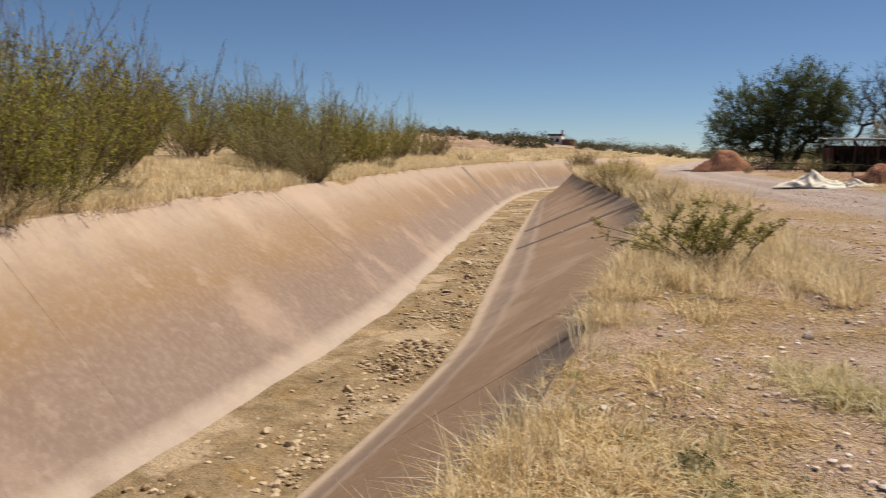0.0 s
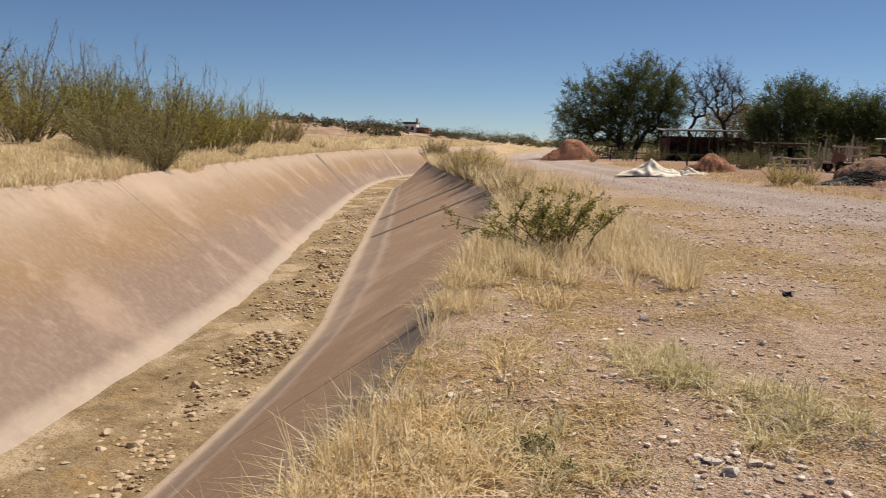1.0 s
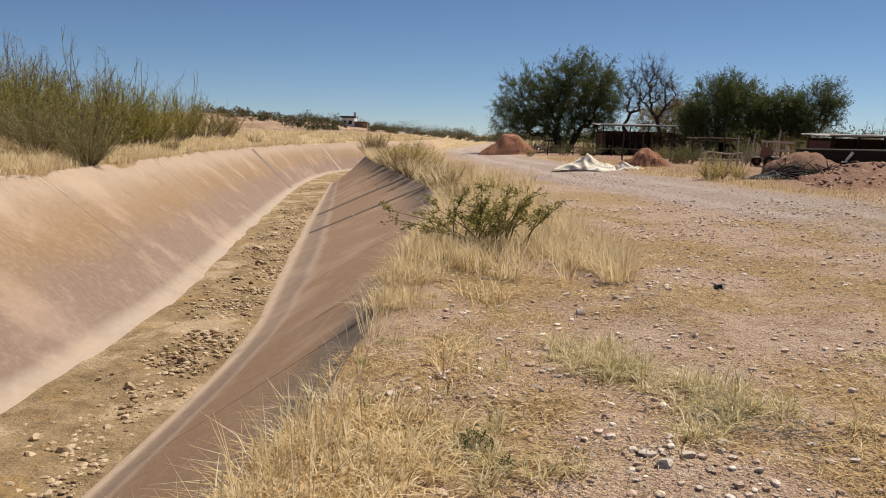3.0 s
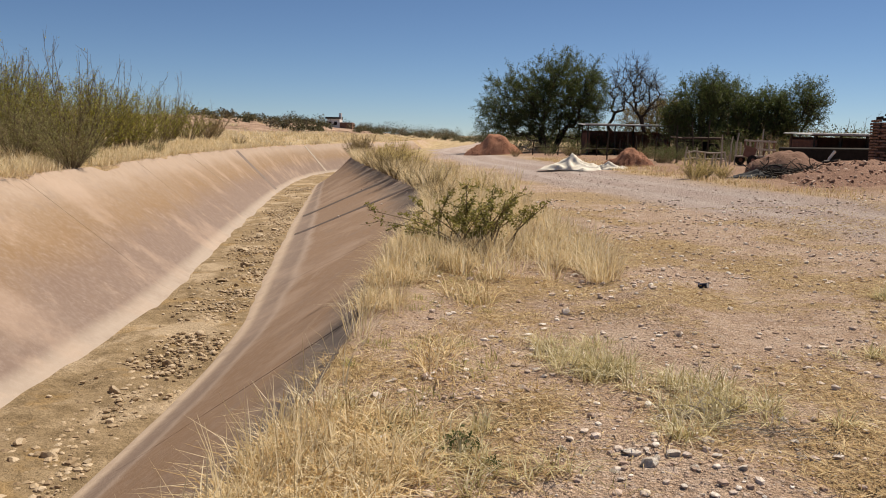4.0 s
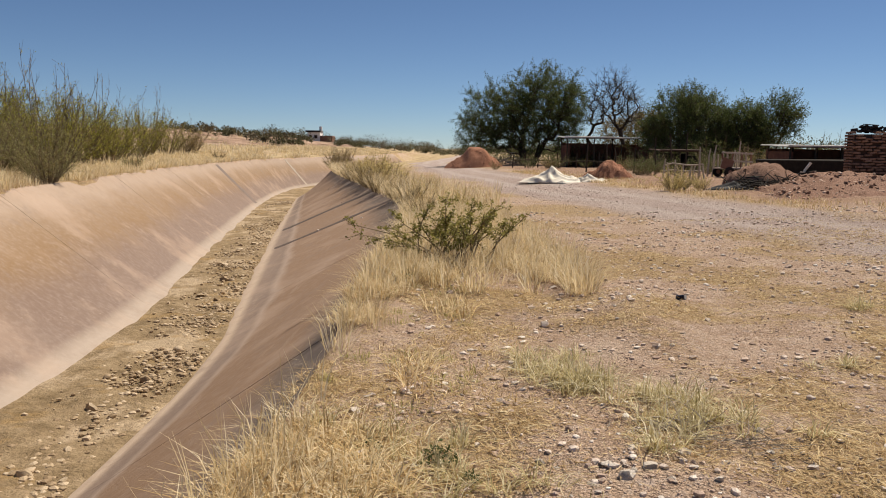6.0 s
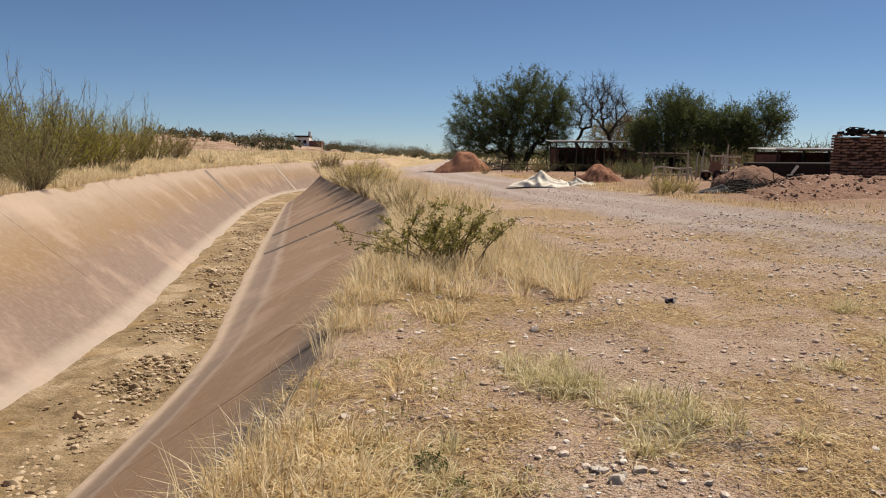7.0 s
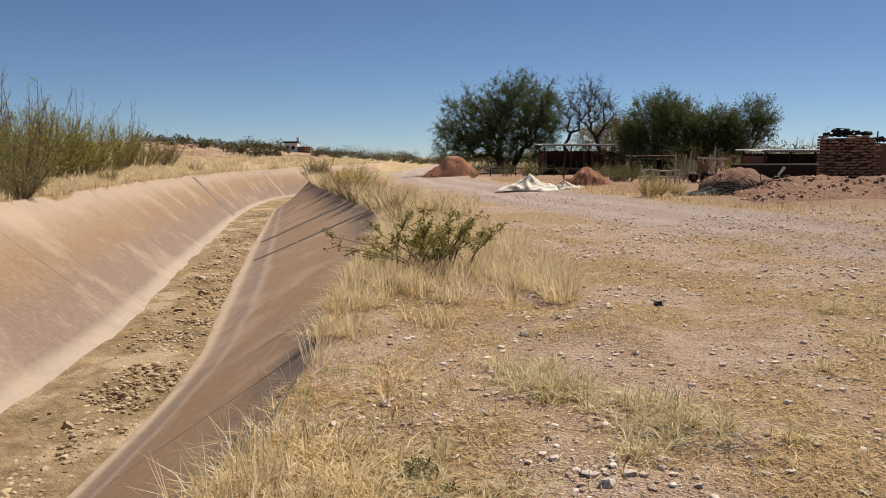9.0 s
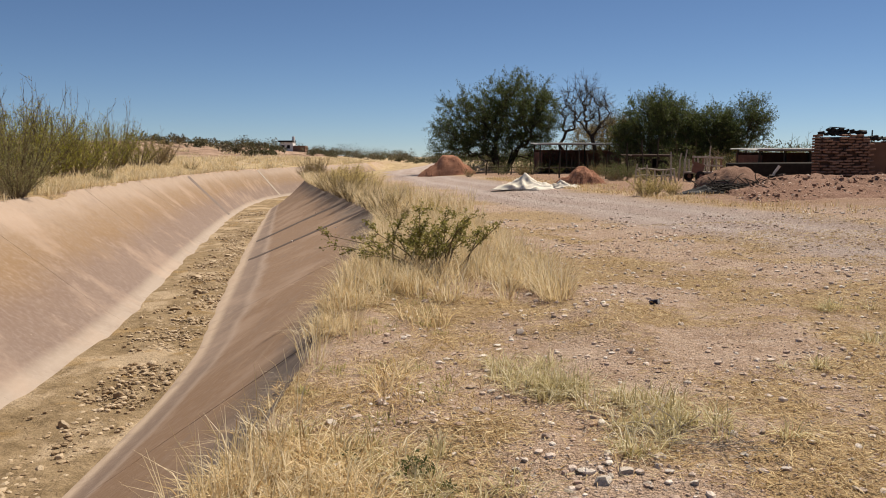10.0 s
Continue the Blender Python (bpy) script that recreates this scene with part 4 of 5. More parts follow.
# low dark plants added to stand in for tree shade on the yard
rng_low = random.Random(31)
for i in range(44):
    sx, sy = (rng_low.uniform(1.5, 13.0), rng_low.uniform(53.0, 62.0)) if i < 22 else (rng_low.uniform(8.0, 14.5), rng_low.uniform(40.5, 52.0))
    shrub(5 if i % 3 else 4, sx, sy, rng_low.uniform(0.5, 1.2), 1.6, turn=i * 71.0, label="low dark weeds added to deepen the shade of the trees", group="weeds in the yard")


def far_scrub():
    """Scrub along the horizon and on the low hill, too far to count."""
    rng = np.random.RandomState(77)
    spots = []
    for k in range(300):
        y = rng.uniform(190, 380)
        spots.append(((-0.26 + 0.46 * rng.uniform(0, 1)) * y, y, rng.uniform(1.5, 4.0) * y / 240 * (0.55 if k % 2 else 1.0)))
    for k in range(90):
        y = rng.uniform(125, 250)
        spots.append(((-0.36 + 0.18 * rng.uniform(0, 1)) * y, y, rng.uniform(0.5, 1.9)))
    for k in range(110):
        y = rng.uniform(120, 260)
        spots.append(((0.16 + 0.6 * rng.uniform(0, 1)) * y, y, rng.uniform(2.0, 4.6)))
    for kind, (name, material) in enumerate((("distant_scrub", M_SCRUB), ("dry_scrub", M_DRYSCRUB))):
        places = []
        for k, (x, y, tall) in enumerate(spots):
            if (k % 3 == 2) != bool(kind) or (abs(x / y + 0.176) < 0.016 and y < 252):
                continue
            z = float(land(x, y))
            for lobe in range(6):
                m = 32
                d = rng.normal(size=(m, 3))
                d *= (rng.uniform(0.3, 1, m) ** 0.5 / np.linalg.norm(d, axis=1))[:, None]
                c = np.array([rng.normal() * 0.55, rng.normal() * 0.5, rng.uniform(0.2, 0.72)]) * tall
                places.append(np.array([x, y, z]) + c + d * np.array([0.42, 0.42, 0.30]) * tall)
        me = leaflets(name, np.concatenate(places), 0.36, material, rng, 0.5)
        tagged(new(name, me), ("dark olive scrub along the far horizon", "brownish dry scrub on the distant plain")[kind], "scrub", kind="stuff")


far_scrub()


# ---- stones ----
def stone_material(name, stops):
    n = Nodes(name)
    col = n.ramp(n.math("FRACT", n.math("ADD", n.island(), n.rand())), stops)
    col = n.mix(n.span(n.noise(18, 5, 0.7), 0.4, 0.7, 0, 0.4), col, (0.32, 0.235, 0.17))
    n.bump(n.noise(45, 5, 0.7), 0.006)
    return n.done(col, 0.88, spec=0.2)


M_STONE = stone_material("field_stone", [(0.0, (0.42, 0.30, 0.235)), (0.35, (0.58, 0.45, 0.37)), (0.7, (0.72, 0.61, 0.53)), (1.0, (0.84, 0.78, 0.71))])
M_BEDSTONE = stone_material("silted_stone", [(0.0, (0.26, 0.185, 0.11)), (0.5, (0.41, 0.31, 0.20)), (1.0, (0.58, 0.47, 0.34))])
M_GREYSTONE = stone_material("grey_stone", [(0.0, (0.42, 0.355, 0.30)), (0.5, (0.64, 0.565, 0.485)), (1.0, (0.88, 0.81, 0.72))])


def stone_shape(seed, subdiv=1):
    """Verts and triangles of one angular pebble, about 1 across."""
    rng = np.random.RandomState(seed)
    bm = bmesh.new()
    bmesh.ops.create_icosphere(bm, subdivisions=subdiv, radius=0.5)
    v = np.array([p.co[:] for p in bm.verts])
    f = np.array([[q.index for q in p.verts] for p in bm.faces])
    bm.free()
    for _ in range(5):
        d = rng.normal(size=3)
        d /= np.linalg.norm(d)
        cut = rng.uniform(0.22, 0.42)
        over = np.maximum(v @ d - cut, 0)
        v = v - over[:, None] * d * 0.9
    v *= rng.uniform(0.7, 1.3, 3) * np.array([1, 1, 0.7])
    return v + rng.normal(size=v.shape) * 0.02, f


M_ROADSTONE = stone_material("road_stone", [(0.0, (0.22, 0.17, 0.15)), (0.5, (0.42, 0.34, 0.30)), (1.0, (0.66, 0.57, 0.51))])
M_CRUMB = stone_material("dirt_crumbs", [(0.0, (0.38, 0.265, 0.205)), (0.5, (0.48, 0.35, 0.28)), (1.0, (0.60, 0.46, 0.38))])
SMALL = [stone_shape(300 + k, 1) for k in range(8)]


def gravel(name, label, x, y, z, size, material, seed):
    """Countless loose stones as one object."""
    rng = np.random.RandomState(seed)
    n = len(x)
    V, F, o = [], [], 0
    which = rng.randint(0, 8, n)
    for k in range(8):
        i = np.where(which == k)[0]
        sv, sf = SMALL[k]
        a = rng.uniform(0, 6.283, len(i))
        c, s = np.cos(a)[:, None], np.sin(a)[:, None]
        X = (sv[None, :, 0] * c - sv[None, :, 1] * s) * size[i, None] + x[i, None]
        Y = (sv[None, :, 0] * s + sv[None, :, 1] * c) * size[i, None] + y[i, None]
        Z = sv[None, :, 2] * size[i, None] * rng.uniform(0.7, 1.2, len(i))[:, None] + z[i, None] + 0.09 * size[i, None]
        V.append(np.stack([X, Y, Z], 2).reshape(-1, 3))
        F.append((sf[None] + (o + np.arange(len(i)) * len(sv))[:, None, None]).reshape(-1, 3))
        o += len(i) * len(sv)
    me = bpy.data.meshes.new(name)
    me.from_pydata(np.concatenate(V).tolist(), [], np.concatenate(F).tolist())
    me.materials.append(material)
    return tagged(new(name, me), label, "gravel", kind="stuff")


def scatter_stones():
    rng = np.random.RandomState(88)
    n = 25000
    y = 2.5 + 19 * rng.uniform(0, 1, n) ** 1.6 - 9 * (rng.uniform(0, 1, n) < 0.12)
    x = crest_r(y) + 0.5 + rng.uniform(0, 1, n) * (3.0 + 0.8 * np.maximum(y, 2))
    keep = fuzz(x, y, 0.8, 61) + rng.uniform(-0.6, 0.6, n) > -0.1
    x, y = x[keep], y[keep]
    size = (0.010 + 0.06 * rng.uniform(0, 1, len(x)) ** 4) * (0.75 + 0.05 * np.maximum(y, 2))
    gravel("gravel", "loose pinkish pebbles strewn over the dirt", x, y, land(x, y), size, M_STONE, 89)
    n = 2800
    y = 9 + 26 * rng.uniform(0, 1, n) ** 1.2
    x = road_mid(y) + rng.normal(size=n) * 3.0
    gravel("road_gravel", "small loose stones along the dirt road", x, y, land(x, y), 0.02 + 0.06 * rng.uniform(0, 1, n) ** 3.5, M_ROADSTONE, 90)
    n = 21000
    y = 3 + 50 * rng.uniform(0, 1, n) ** 1.4
    u = rng.beta(2.6, 1.35, n)
    x = toe_l(y) + (toe_r(y) - toe_l(y)) * (0.06 + 0.9 * u)
    keep = 0.6 * fuzz(x, y, 0.7, 62) + 0.3 * fuzz(x, y, 0.25, 63) + rng.uniform(-0.6, 0.6, n) > 0.12
    x, y = x[keep], y[keep]
    gravel("bed_gravel", "brown silted stones on the canal floor", x, y, 0 * x + BED + 0.04, 0.02 + 0.11 * rng.uniform(0, 1, len(x)) ** 3, M_BEDSTONE, 91)
    n = 15000
    y = 2.5 + 13 * rng.uniform(0, 1, n) ** 2.0
    x = crest_r(y) + 0.15 + rng.uniform(0, 1, n) * (2.8 + 0.8 * y)
    keep = fuzz(x, y, 0.5, 64) + rng.uniform(-0.5, 0.5, n) > -0.15
    x, y, n = x[keep], y[keep], int(keep.sum())
    gravel("dirt_clods", "crumbly small clods of pinkish dirt", x, y, land(x, y), (0.008 + 0.017 * rng.uniform(0, 1, n) ** 2) * (0.8 + 0.08 * y), M_CRUMB, 93)


scatter_stones()


def rock_meshes(material, seed):
    out = []
    for k in range(6):
        v, f = stone_shape(seed + k, 2)
        me = mesh_from("rock", v.tolist(), f.tolist(), material, True)
        me.set_sharp_from_angle(angle=radians(28))
        out.append(me)
    return out


BED_ROCKS, FIELD_ROCKS, GREY_ROCKS = rock_meshes(M_BEDSTONE, 400), rock_meshes(M_STONE, 420), rock_meshes(M_GREYSTONE, 440)


def rock(kinds, k, x, y, z, size, label, group):
    ob = new("rock", kinds[k % 6])
    ob.matrix_basis = pose(x, y, z + size * 0.12, (k * 37) % 30 - 15, (k * 53) % 30 - 15, k * 71.0) @ Matrix.Diagonal((size, size * (0.8 + 0.05 * (k % 7)), size, 1))
    tagged(ob, label, "rock", group)


def lay_rocks():
    rng = np.random.RandomState(92)
    for k in range(76):
        y = 6.5 + 26 * rng.uniform(0, 1) ** 1.3
        u = rng.beta(2.6, 1.5)
        x = float(toe_l(y) + (toe_r(y) - toe_l(y)) * (0.1 + 0.84 * u))
        rock(BED_ROCKS, k, x, y, BED + 0.045, 0.08 + 0.15 * rng.uniform(0, 1) ** 2, "rounded silty rock lying on the canal floor", "rocks in the canal bed")
    for k in range(46):
        y = 3.0 + 9 * rng.uniform(0, 1) ** 1.4
        x = float(crest_r(y)) + 0.7 + rng.uniform(0, 1) * (2.4 + 0.7 * y)
        rock(FIELD_ROCKS, k, x, y, float(land(x, y)), 0.045 + 0.05 * rng.uniform(0, 1) ** 2, "pale pinkish stone on the dirt", "stones on the dirt")
    rng = np.random.RandomState(94)
    for k in range(120):
        x, y = (1.0 + rng.normal() * 0.62, 4.15 + rng.normal() * 0.42) if k % 3 else (2.1 + rng.normal() * 0.55, 4.5 + rng.normal() * 0.5)
        rock(FIELD_ROCKS if k % 2 else GREY_ROCKS, k, x, y, float(land(x, y)), 0.018 + 0.05 * rng.uniform(0, 1) ** 2.5, "small grey stone on gravelly dirt", "stones on the dirt")
    for k in range(32):
        x, y = -0.2 + rng.normal() * 0.32, 5.3 + rng.normal() * 0.28
        rock(FIELD_ROCKS, k, x, y, float(land(x, y)), 0.03 + 0.06 * rng.uniform(0, 1) ** 2, "pale broken stone beside the dry grass", "stones on the dirt")
    near = [(0.78, 3.98, 0.13), (0.90, 4.08, 0.12), (0.70, 4.12, 0.09), (0.98, 3.95, 0.08), (0.60, 3.92, 0.07), (1.32, 4.2, 0.09), (0.86, 4.3, 0.08), (1.05, 4.55, 0.08), (0.45, 4.1, 0.06),
            (0.72, 7.7, 0.17), (0.1, 4.65, 0.10), (-0.55, 4.25, 0.14), (1.65, 4.7, 0.10), (2.1, 3.9, 0.09), (2.3, 4.3, 0.08), (-0.2, 9.3, 0.13), (1.4, 14.0, 0.25), (1.0, 9.9, 0.12)]
    for k, (x, y, s) in enumerate(near):
        rock(GREY_ROCKS if k < 9 else FIELD_ROCKS, k + 3, x, y, float(land(x, y)) - 0.01, s * 0.74, "larger grey weathered stone on gravelly dirt", "stones on the dirt")


lay_rocks()


# ---- the brickyard ----
def plain(name, a, b, scale=4.0, rough=0.9, metal=0.0, bump=0.01):
    n = Nodes(name)
    col = n.ramp(n.noise(scale, 5, 0.65), [(0.3, a), (0.7, b)])
    col = n.mix(n.math("MULTIPLY", n.rand(), 0.45), col, tuple(c * 0.55 for c in a))
    n.bump(n.noise(scale * 6, 4, 0.7), bump)
    return n.done(col, rough, metal, 0.25)


M_REDDIRT = plain("red_earth", (0.27, 0.115, 0.065), (0.40, 0.195, 0.12), 2.5, bump=0.06)
M_PINKDIRT = plain("pinkish_earth", (0.23, 0.12, 0.08), (0.37, 0.225, 0.16), 2.5, bump=0.06)
M_BRICK = plain("burnt_adobe", (0.15, 0.075, 0.048), (0.42, 0.265, 0.185), 5.0)
M_CLOD = stone_material("brick_clods", [(0.0, (0.30, 0.155, 0.10)), (0.5, (0.48, 0.30, 0.21)), (1.0, (0.68, 0.53, 0.43))])
M_MORTAR = plain("dark_mud_mortar", (0.06, 0.035, 0.025), (0.11, 0.065, 0.045), 6.0)
M_PLASTER = plain("brown_mud_plaster", (0.17, 0.095, 0.06), (0.25, 0.145, 0.095), 3.0)
# near black for soot and dark scrap; on the low wall it paints shade
M_SOOT_SHADE = plain("soot_and_shade", (0.018, 0.015, 0.013), (0.05, 0.042, 0.036), 5.0)
M_TIN = plain("dull_galvanised_sheet", (0.40, 0.38, 0.36), (0.60, 0.57, 0.53), 2.0, 0.55, 0.4)
M_RUST = plain("rusty_sheet", (0.07, 0.045, 0.035), (0.15, 0.10, 0.075), 2.0, 0.85)
M_TARP = plain("dirty_white_cloth", (0.66, 0.60, 0.50), (0.84, 0.79, 0.70), 3.0)
M_BLACKFILM = plain("black_plastic_film", (0.02, 0.02, 0.024), (0.05, 0.05, 0.055), 4.0, 0.8)
M_DARKWALL = plain("shaded_brick_wall", (0.13, 0.06, 0.04), (0.24, 0.12, 0.08), 3.0)
M_WHITEPAINT = plain("chalky_white_paint", (0.80, 0.79, 0.76), (0.86, 0.85, 0.83), 3.0)
M_CARTRED = plain("faded_red_board", (0.20, 0.10, 0.07), (0.32, 0.19, 0.14), 5.0)


def bm_box(size, bevel=0.0, jitter=0.0, seed=0):
    rng = random.Random(seed)
    bm = bmesh.new()
    bmesh.ops.create_cube(bm, size=1.0)
    for v in bm.verts:
        v.co = Vector((v.co.x * size[0], v.co.y * size[1], v.co.z * size[2])) + Vector([rng.uniform(-jitter, jitter) for _ in range(3)])
    if bevel:
        bmesh.ops.bevel(bm, geom=bm.edges[:], offset=bevel, segments=1, affect="EDGES")
    return bm


def box_mesh(name, size, material, bevel=0.0, jitter=0.0, seed=0):
    bm = bm_box(size, bevel, jitter, seed)
    me = bpy.data.meshes.new(name)
    bm.to_mesh(me), bm.free()
    me.materials.append(material)
    return me


def pole_mesh(name, pts, r0, r1, material, sides=7):
    v, f = tubes([(pts, r0, r1)], sides)
    m = len(v) // sides
    faces = f.tolist() + [list(range(sides))[::-1], [(m - 1) * sides + k for k in range(sides)]]
    return mesh_from(name, v.tolist(), faces, material)


def put_part(name, mesh, parent, m, label=""):
    ob = make_part(name, mesh, parent, label)
    ob.matrix_basis = m
    return ob


def dirt_mound(x, y, wide, deep, tall, material, label, seed, ragged=0.26, dome=0.0):
    """A tipped heap of earth: steep, lumpy, with a run-out foot."""
    n = 46
    u = np.linspace(-1.25, 1.25, n)
    U, W = np.meshgrid(u, u)
    r = np.hypot(U, W) + 0.16 * fuzz(U, W, 0.35, seed)
    h = np.clip(1.03 - r, 0, 1) ** 0.85 * (1 + ragged * fuzz(U, W, 0.16, seed + 1)) - 0.10 * step(0.95, 1.2, r)
    h = h * (1 - dome) + dome * (np.sqrt(np.clip(1.0 - r * r, 0, 1)) - 0.10 * step(0.95, 1.2, r))
    h = np.minimum(h, 0.93 + 0.06 * fuzz(U, W, 0.2, seed + 2))
    X, Y = U * wide / 2, W * deep / 2
    Z = h * tall + (land(x + X, y + Y) - land(x, y)) + 0.05 * fuzz(U, W, 0.07, seed + 3) * (r < 1)
    me = mesh_from("dirt_mound", np.stack([X, Y, Z], 2).reshape(-1, 3).tolist(), grid_faces(n, n), material, True)
    ob = new("dirt_mound", me)
    ob.location = (x, y, float(land(x, y)))
    rng = np.random.RandomState(seed)
    i, j = rng.randint(0, n, 900), rng.randint(0, n, 900)
    ok = (r[i, j] < 1.08) & (r[i, j] > rng.uniform(0, 1, 900))
    i, j = i[ok], j[ok]
    gravel("clay_clods", "loose clods round an earth mound", x + X[i, j], y + Y[i, j], float(land(x, y)) + Z[i, j] - 0.02, wide * (0.008 + 0.035 * rng.uniform(0, 1, len(i)) ** 3), material, seed + 9)
    return tagged(ob, label, "dirt mound", "mounds of brick clay")


dirt_mound(0.35, 60.5, 4.2, 3.6, 1.5, M_REDDIRT, "mound of dark red brick clay beside the road", 501)
dirt_mound(6.3, 38.6, 2.2, 2.0, 0.85, M_REDDIRT, "small reddish clay heap behind a crumpled tarp", 505)
dirt_mound(10.2, 29.8, 2.6, 2.2, 0.85, M_PINKDIRT, "low pinkish earth heap in the brickyard", 509, 0.12, 0.75)


def rubble_bank():
    """The long low bank of broken bricks by the road."""
    n, m = 90, 34
    U, W = np.meshgrid(np.linspace(-1, 1, n), np.linspace(-1, 1, m))
    cx, cy = 14.6, 28.2
    X, Y = U * 5.6 + 0.5 * W, W * 3.4 + 1.3 * U
    rise = (1 - np.abs(W) ** 2.2) * (1 - np.abs(U) ** 6) * (0.46 + 0.34 * step(-0.3, 0.7, U)) * (0.6 + 0.4 * step(-1, 0.5, W))
    Z = rise * (1 + 0.42 * fuzz(X, Y, 0.5, 521)) + 0.07 * fuzz(X, Y, 0.16, 522) * (rise > 0.03) - 0.06 * (1 - step(0, 0.1, rise))
    Z = Z + land(cx + X, cy + Y) - land(cx, cy)
    base = float(land(cx, cy))
    ob = new("rubble_bank", mesh_from("rubble_bank", np.stack([X, Y, Z], 2).reshape(-1, 3).tolist(), grid_faces(m, n), M_PINKDIRT, True))
    ob.location = (cx, cy, base)
    tagged(ob, "low bank of reddish earth and broken bricks", "rubble")
    rng = np.random.RandomState(523)
    k = 5000
    i, j = rng.randint(1, m - 1, k), rng.randint(1, n - 1, k)
    gravel("rubble", "loose clods and brick fragments on the bank", cx + X[i, j] + rng.uniform(-0.1, 0.1, k), cy + Y[i, j] + rng.uniform(-0.1, 0.1, k), base + Z[i, j] - 0.02,
           0.025 + 0.13 * rng.uniform(0, 1, k) ** 3.5, M_CLOD, 524)
    shapes = [box_mesh("brick", (rng.uniform(0.07, 0.20), rng.uniform(0.06, 0.12), 0.055), M_BRICK, 0.006, 0.012, 530 + k) for k in range(6)]
    for k in range(170):
        i, j = rng.randint(3, m - 3), rng.randint(3, n - 3)
        p = make_part("brick", shapes[k % 6], ob)
        p.matrix_basis = pose(X[i, j], Y[i, j], Z[i, j] + 0.02, rng.uniform(-35, 35), rng.uniform(-35, 35), rng.uniform(0, 360))


rubble_bank()


def crumple(name, wide, deep, tall, material, seed, label, category, x, y, turn=0.0, limbs=3):
    """A heap of thrown-down sheet: ridged folds with trailing ends."""
    n = 60
    U, W = np.meshgrid(np.linspace(-1.15, 1.15, n), np.linspace(-1.15, 1.15, n))
    rng = np.random.RandomState(seed)
    a = np.arctan2(W, U)
    edge = 0.62 + 0.38 * np.abs(np.sin(limbs * a / 2 + rng.uniform(0, 6))) ** 2
    r = np.hypot(U, W) / edge + 0.1 * fuzz(U, W, 0.2, seed)
    Z = 0.10 * np.clip(1 - r, 0, 1) ** 0.4
    for px, pz, ph, sharp in ((-0.12, 0.05, 0.86, 2.6), (0.42, -0.12, 0.42, 3.0), (-0.55, -0.2, 0.22, 3.5)):
        rr, th = np.hypot(U - px, W - pz), np.arctan2(W - pz, U - px)
        drape = np.abs(np.sin(3.5 * th + 2.2 * fuzz(U, W, 0.3, seed + 1)))
        Z = np.maximum(Z, ph * np.exp(-sharp * rr * (0.75 + 0.6 * drape)) - 0.05)
    Z = (Z + 0.05 * fuzz(U, W, 0.08, seed + 2) * (r < 0.95)) * tall * (1 - step(0.85, 1.0, r)) - 0.04 * step(0.9, 1.08, r)
    keep = (r < 1.08)
    F = [f for f in grid_faces(n, n) if all(keep.ravel()[i] for i in f)]
    me = mesh_from(name, np.stack([U * wide / 2, W * deep / 2, Z], 2).reshape(-1, 3).tolist(), F, material, True)
    bm = bmesh.new()
    bm.from_mesh(me)
    bmesh.ops.delete(bm, geom=[v for v in bm.verts if not v.link_faces], context="VERTS")
    bmesh.ops.solidify(bm, geom=bm.faces[:], thickness=0.012)
    bm.to_mesh(me), bm.free()
    ob = new(name, me)
    ob.matrix_basis = pose(x, y, float(land(x, y)) + 0.03, 0, 0, turn)
    return tagged(ob, label, category)


crumple("tarp", 3.1, 2.2, 0.85, M_TARP, 541, "crumpled dirty white tarp thrown on the ground", "tarp", 3.7, 36.4, 0)
crumple("tarp", 2.0, 1.0, 0.42, M_TARP, 544, "long folded strip of pale tarp on the ground", "tarp", 5.1, 36.0, -8, 2)
crumple("plastic_sheet", 2.6, 1.0, 0.35, M_BLACKFILM, 547, "torn black plastic sheet at the foot of a heap", "plastic sheet", 8.9, 28.4, 10, 5)


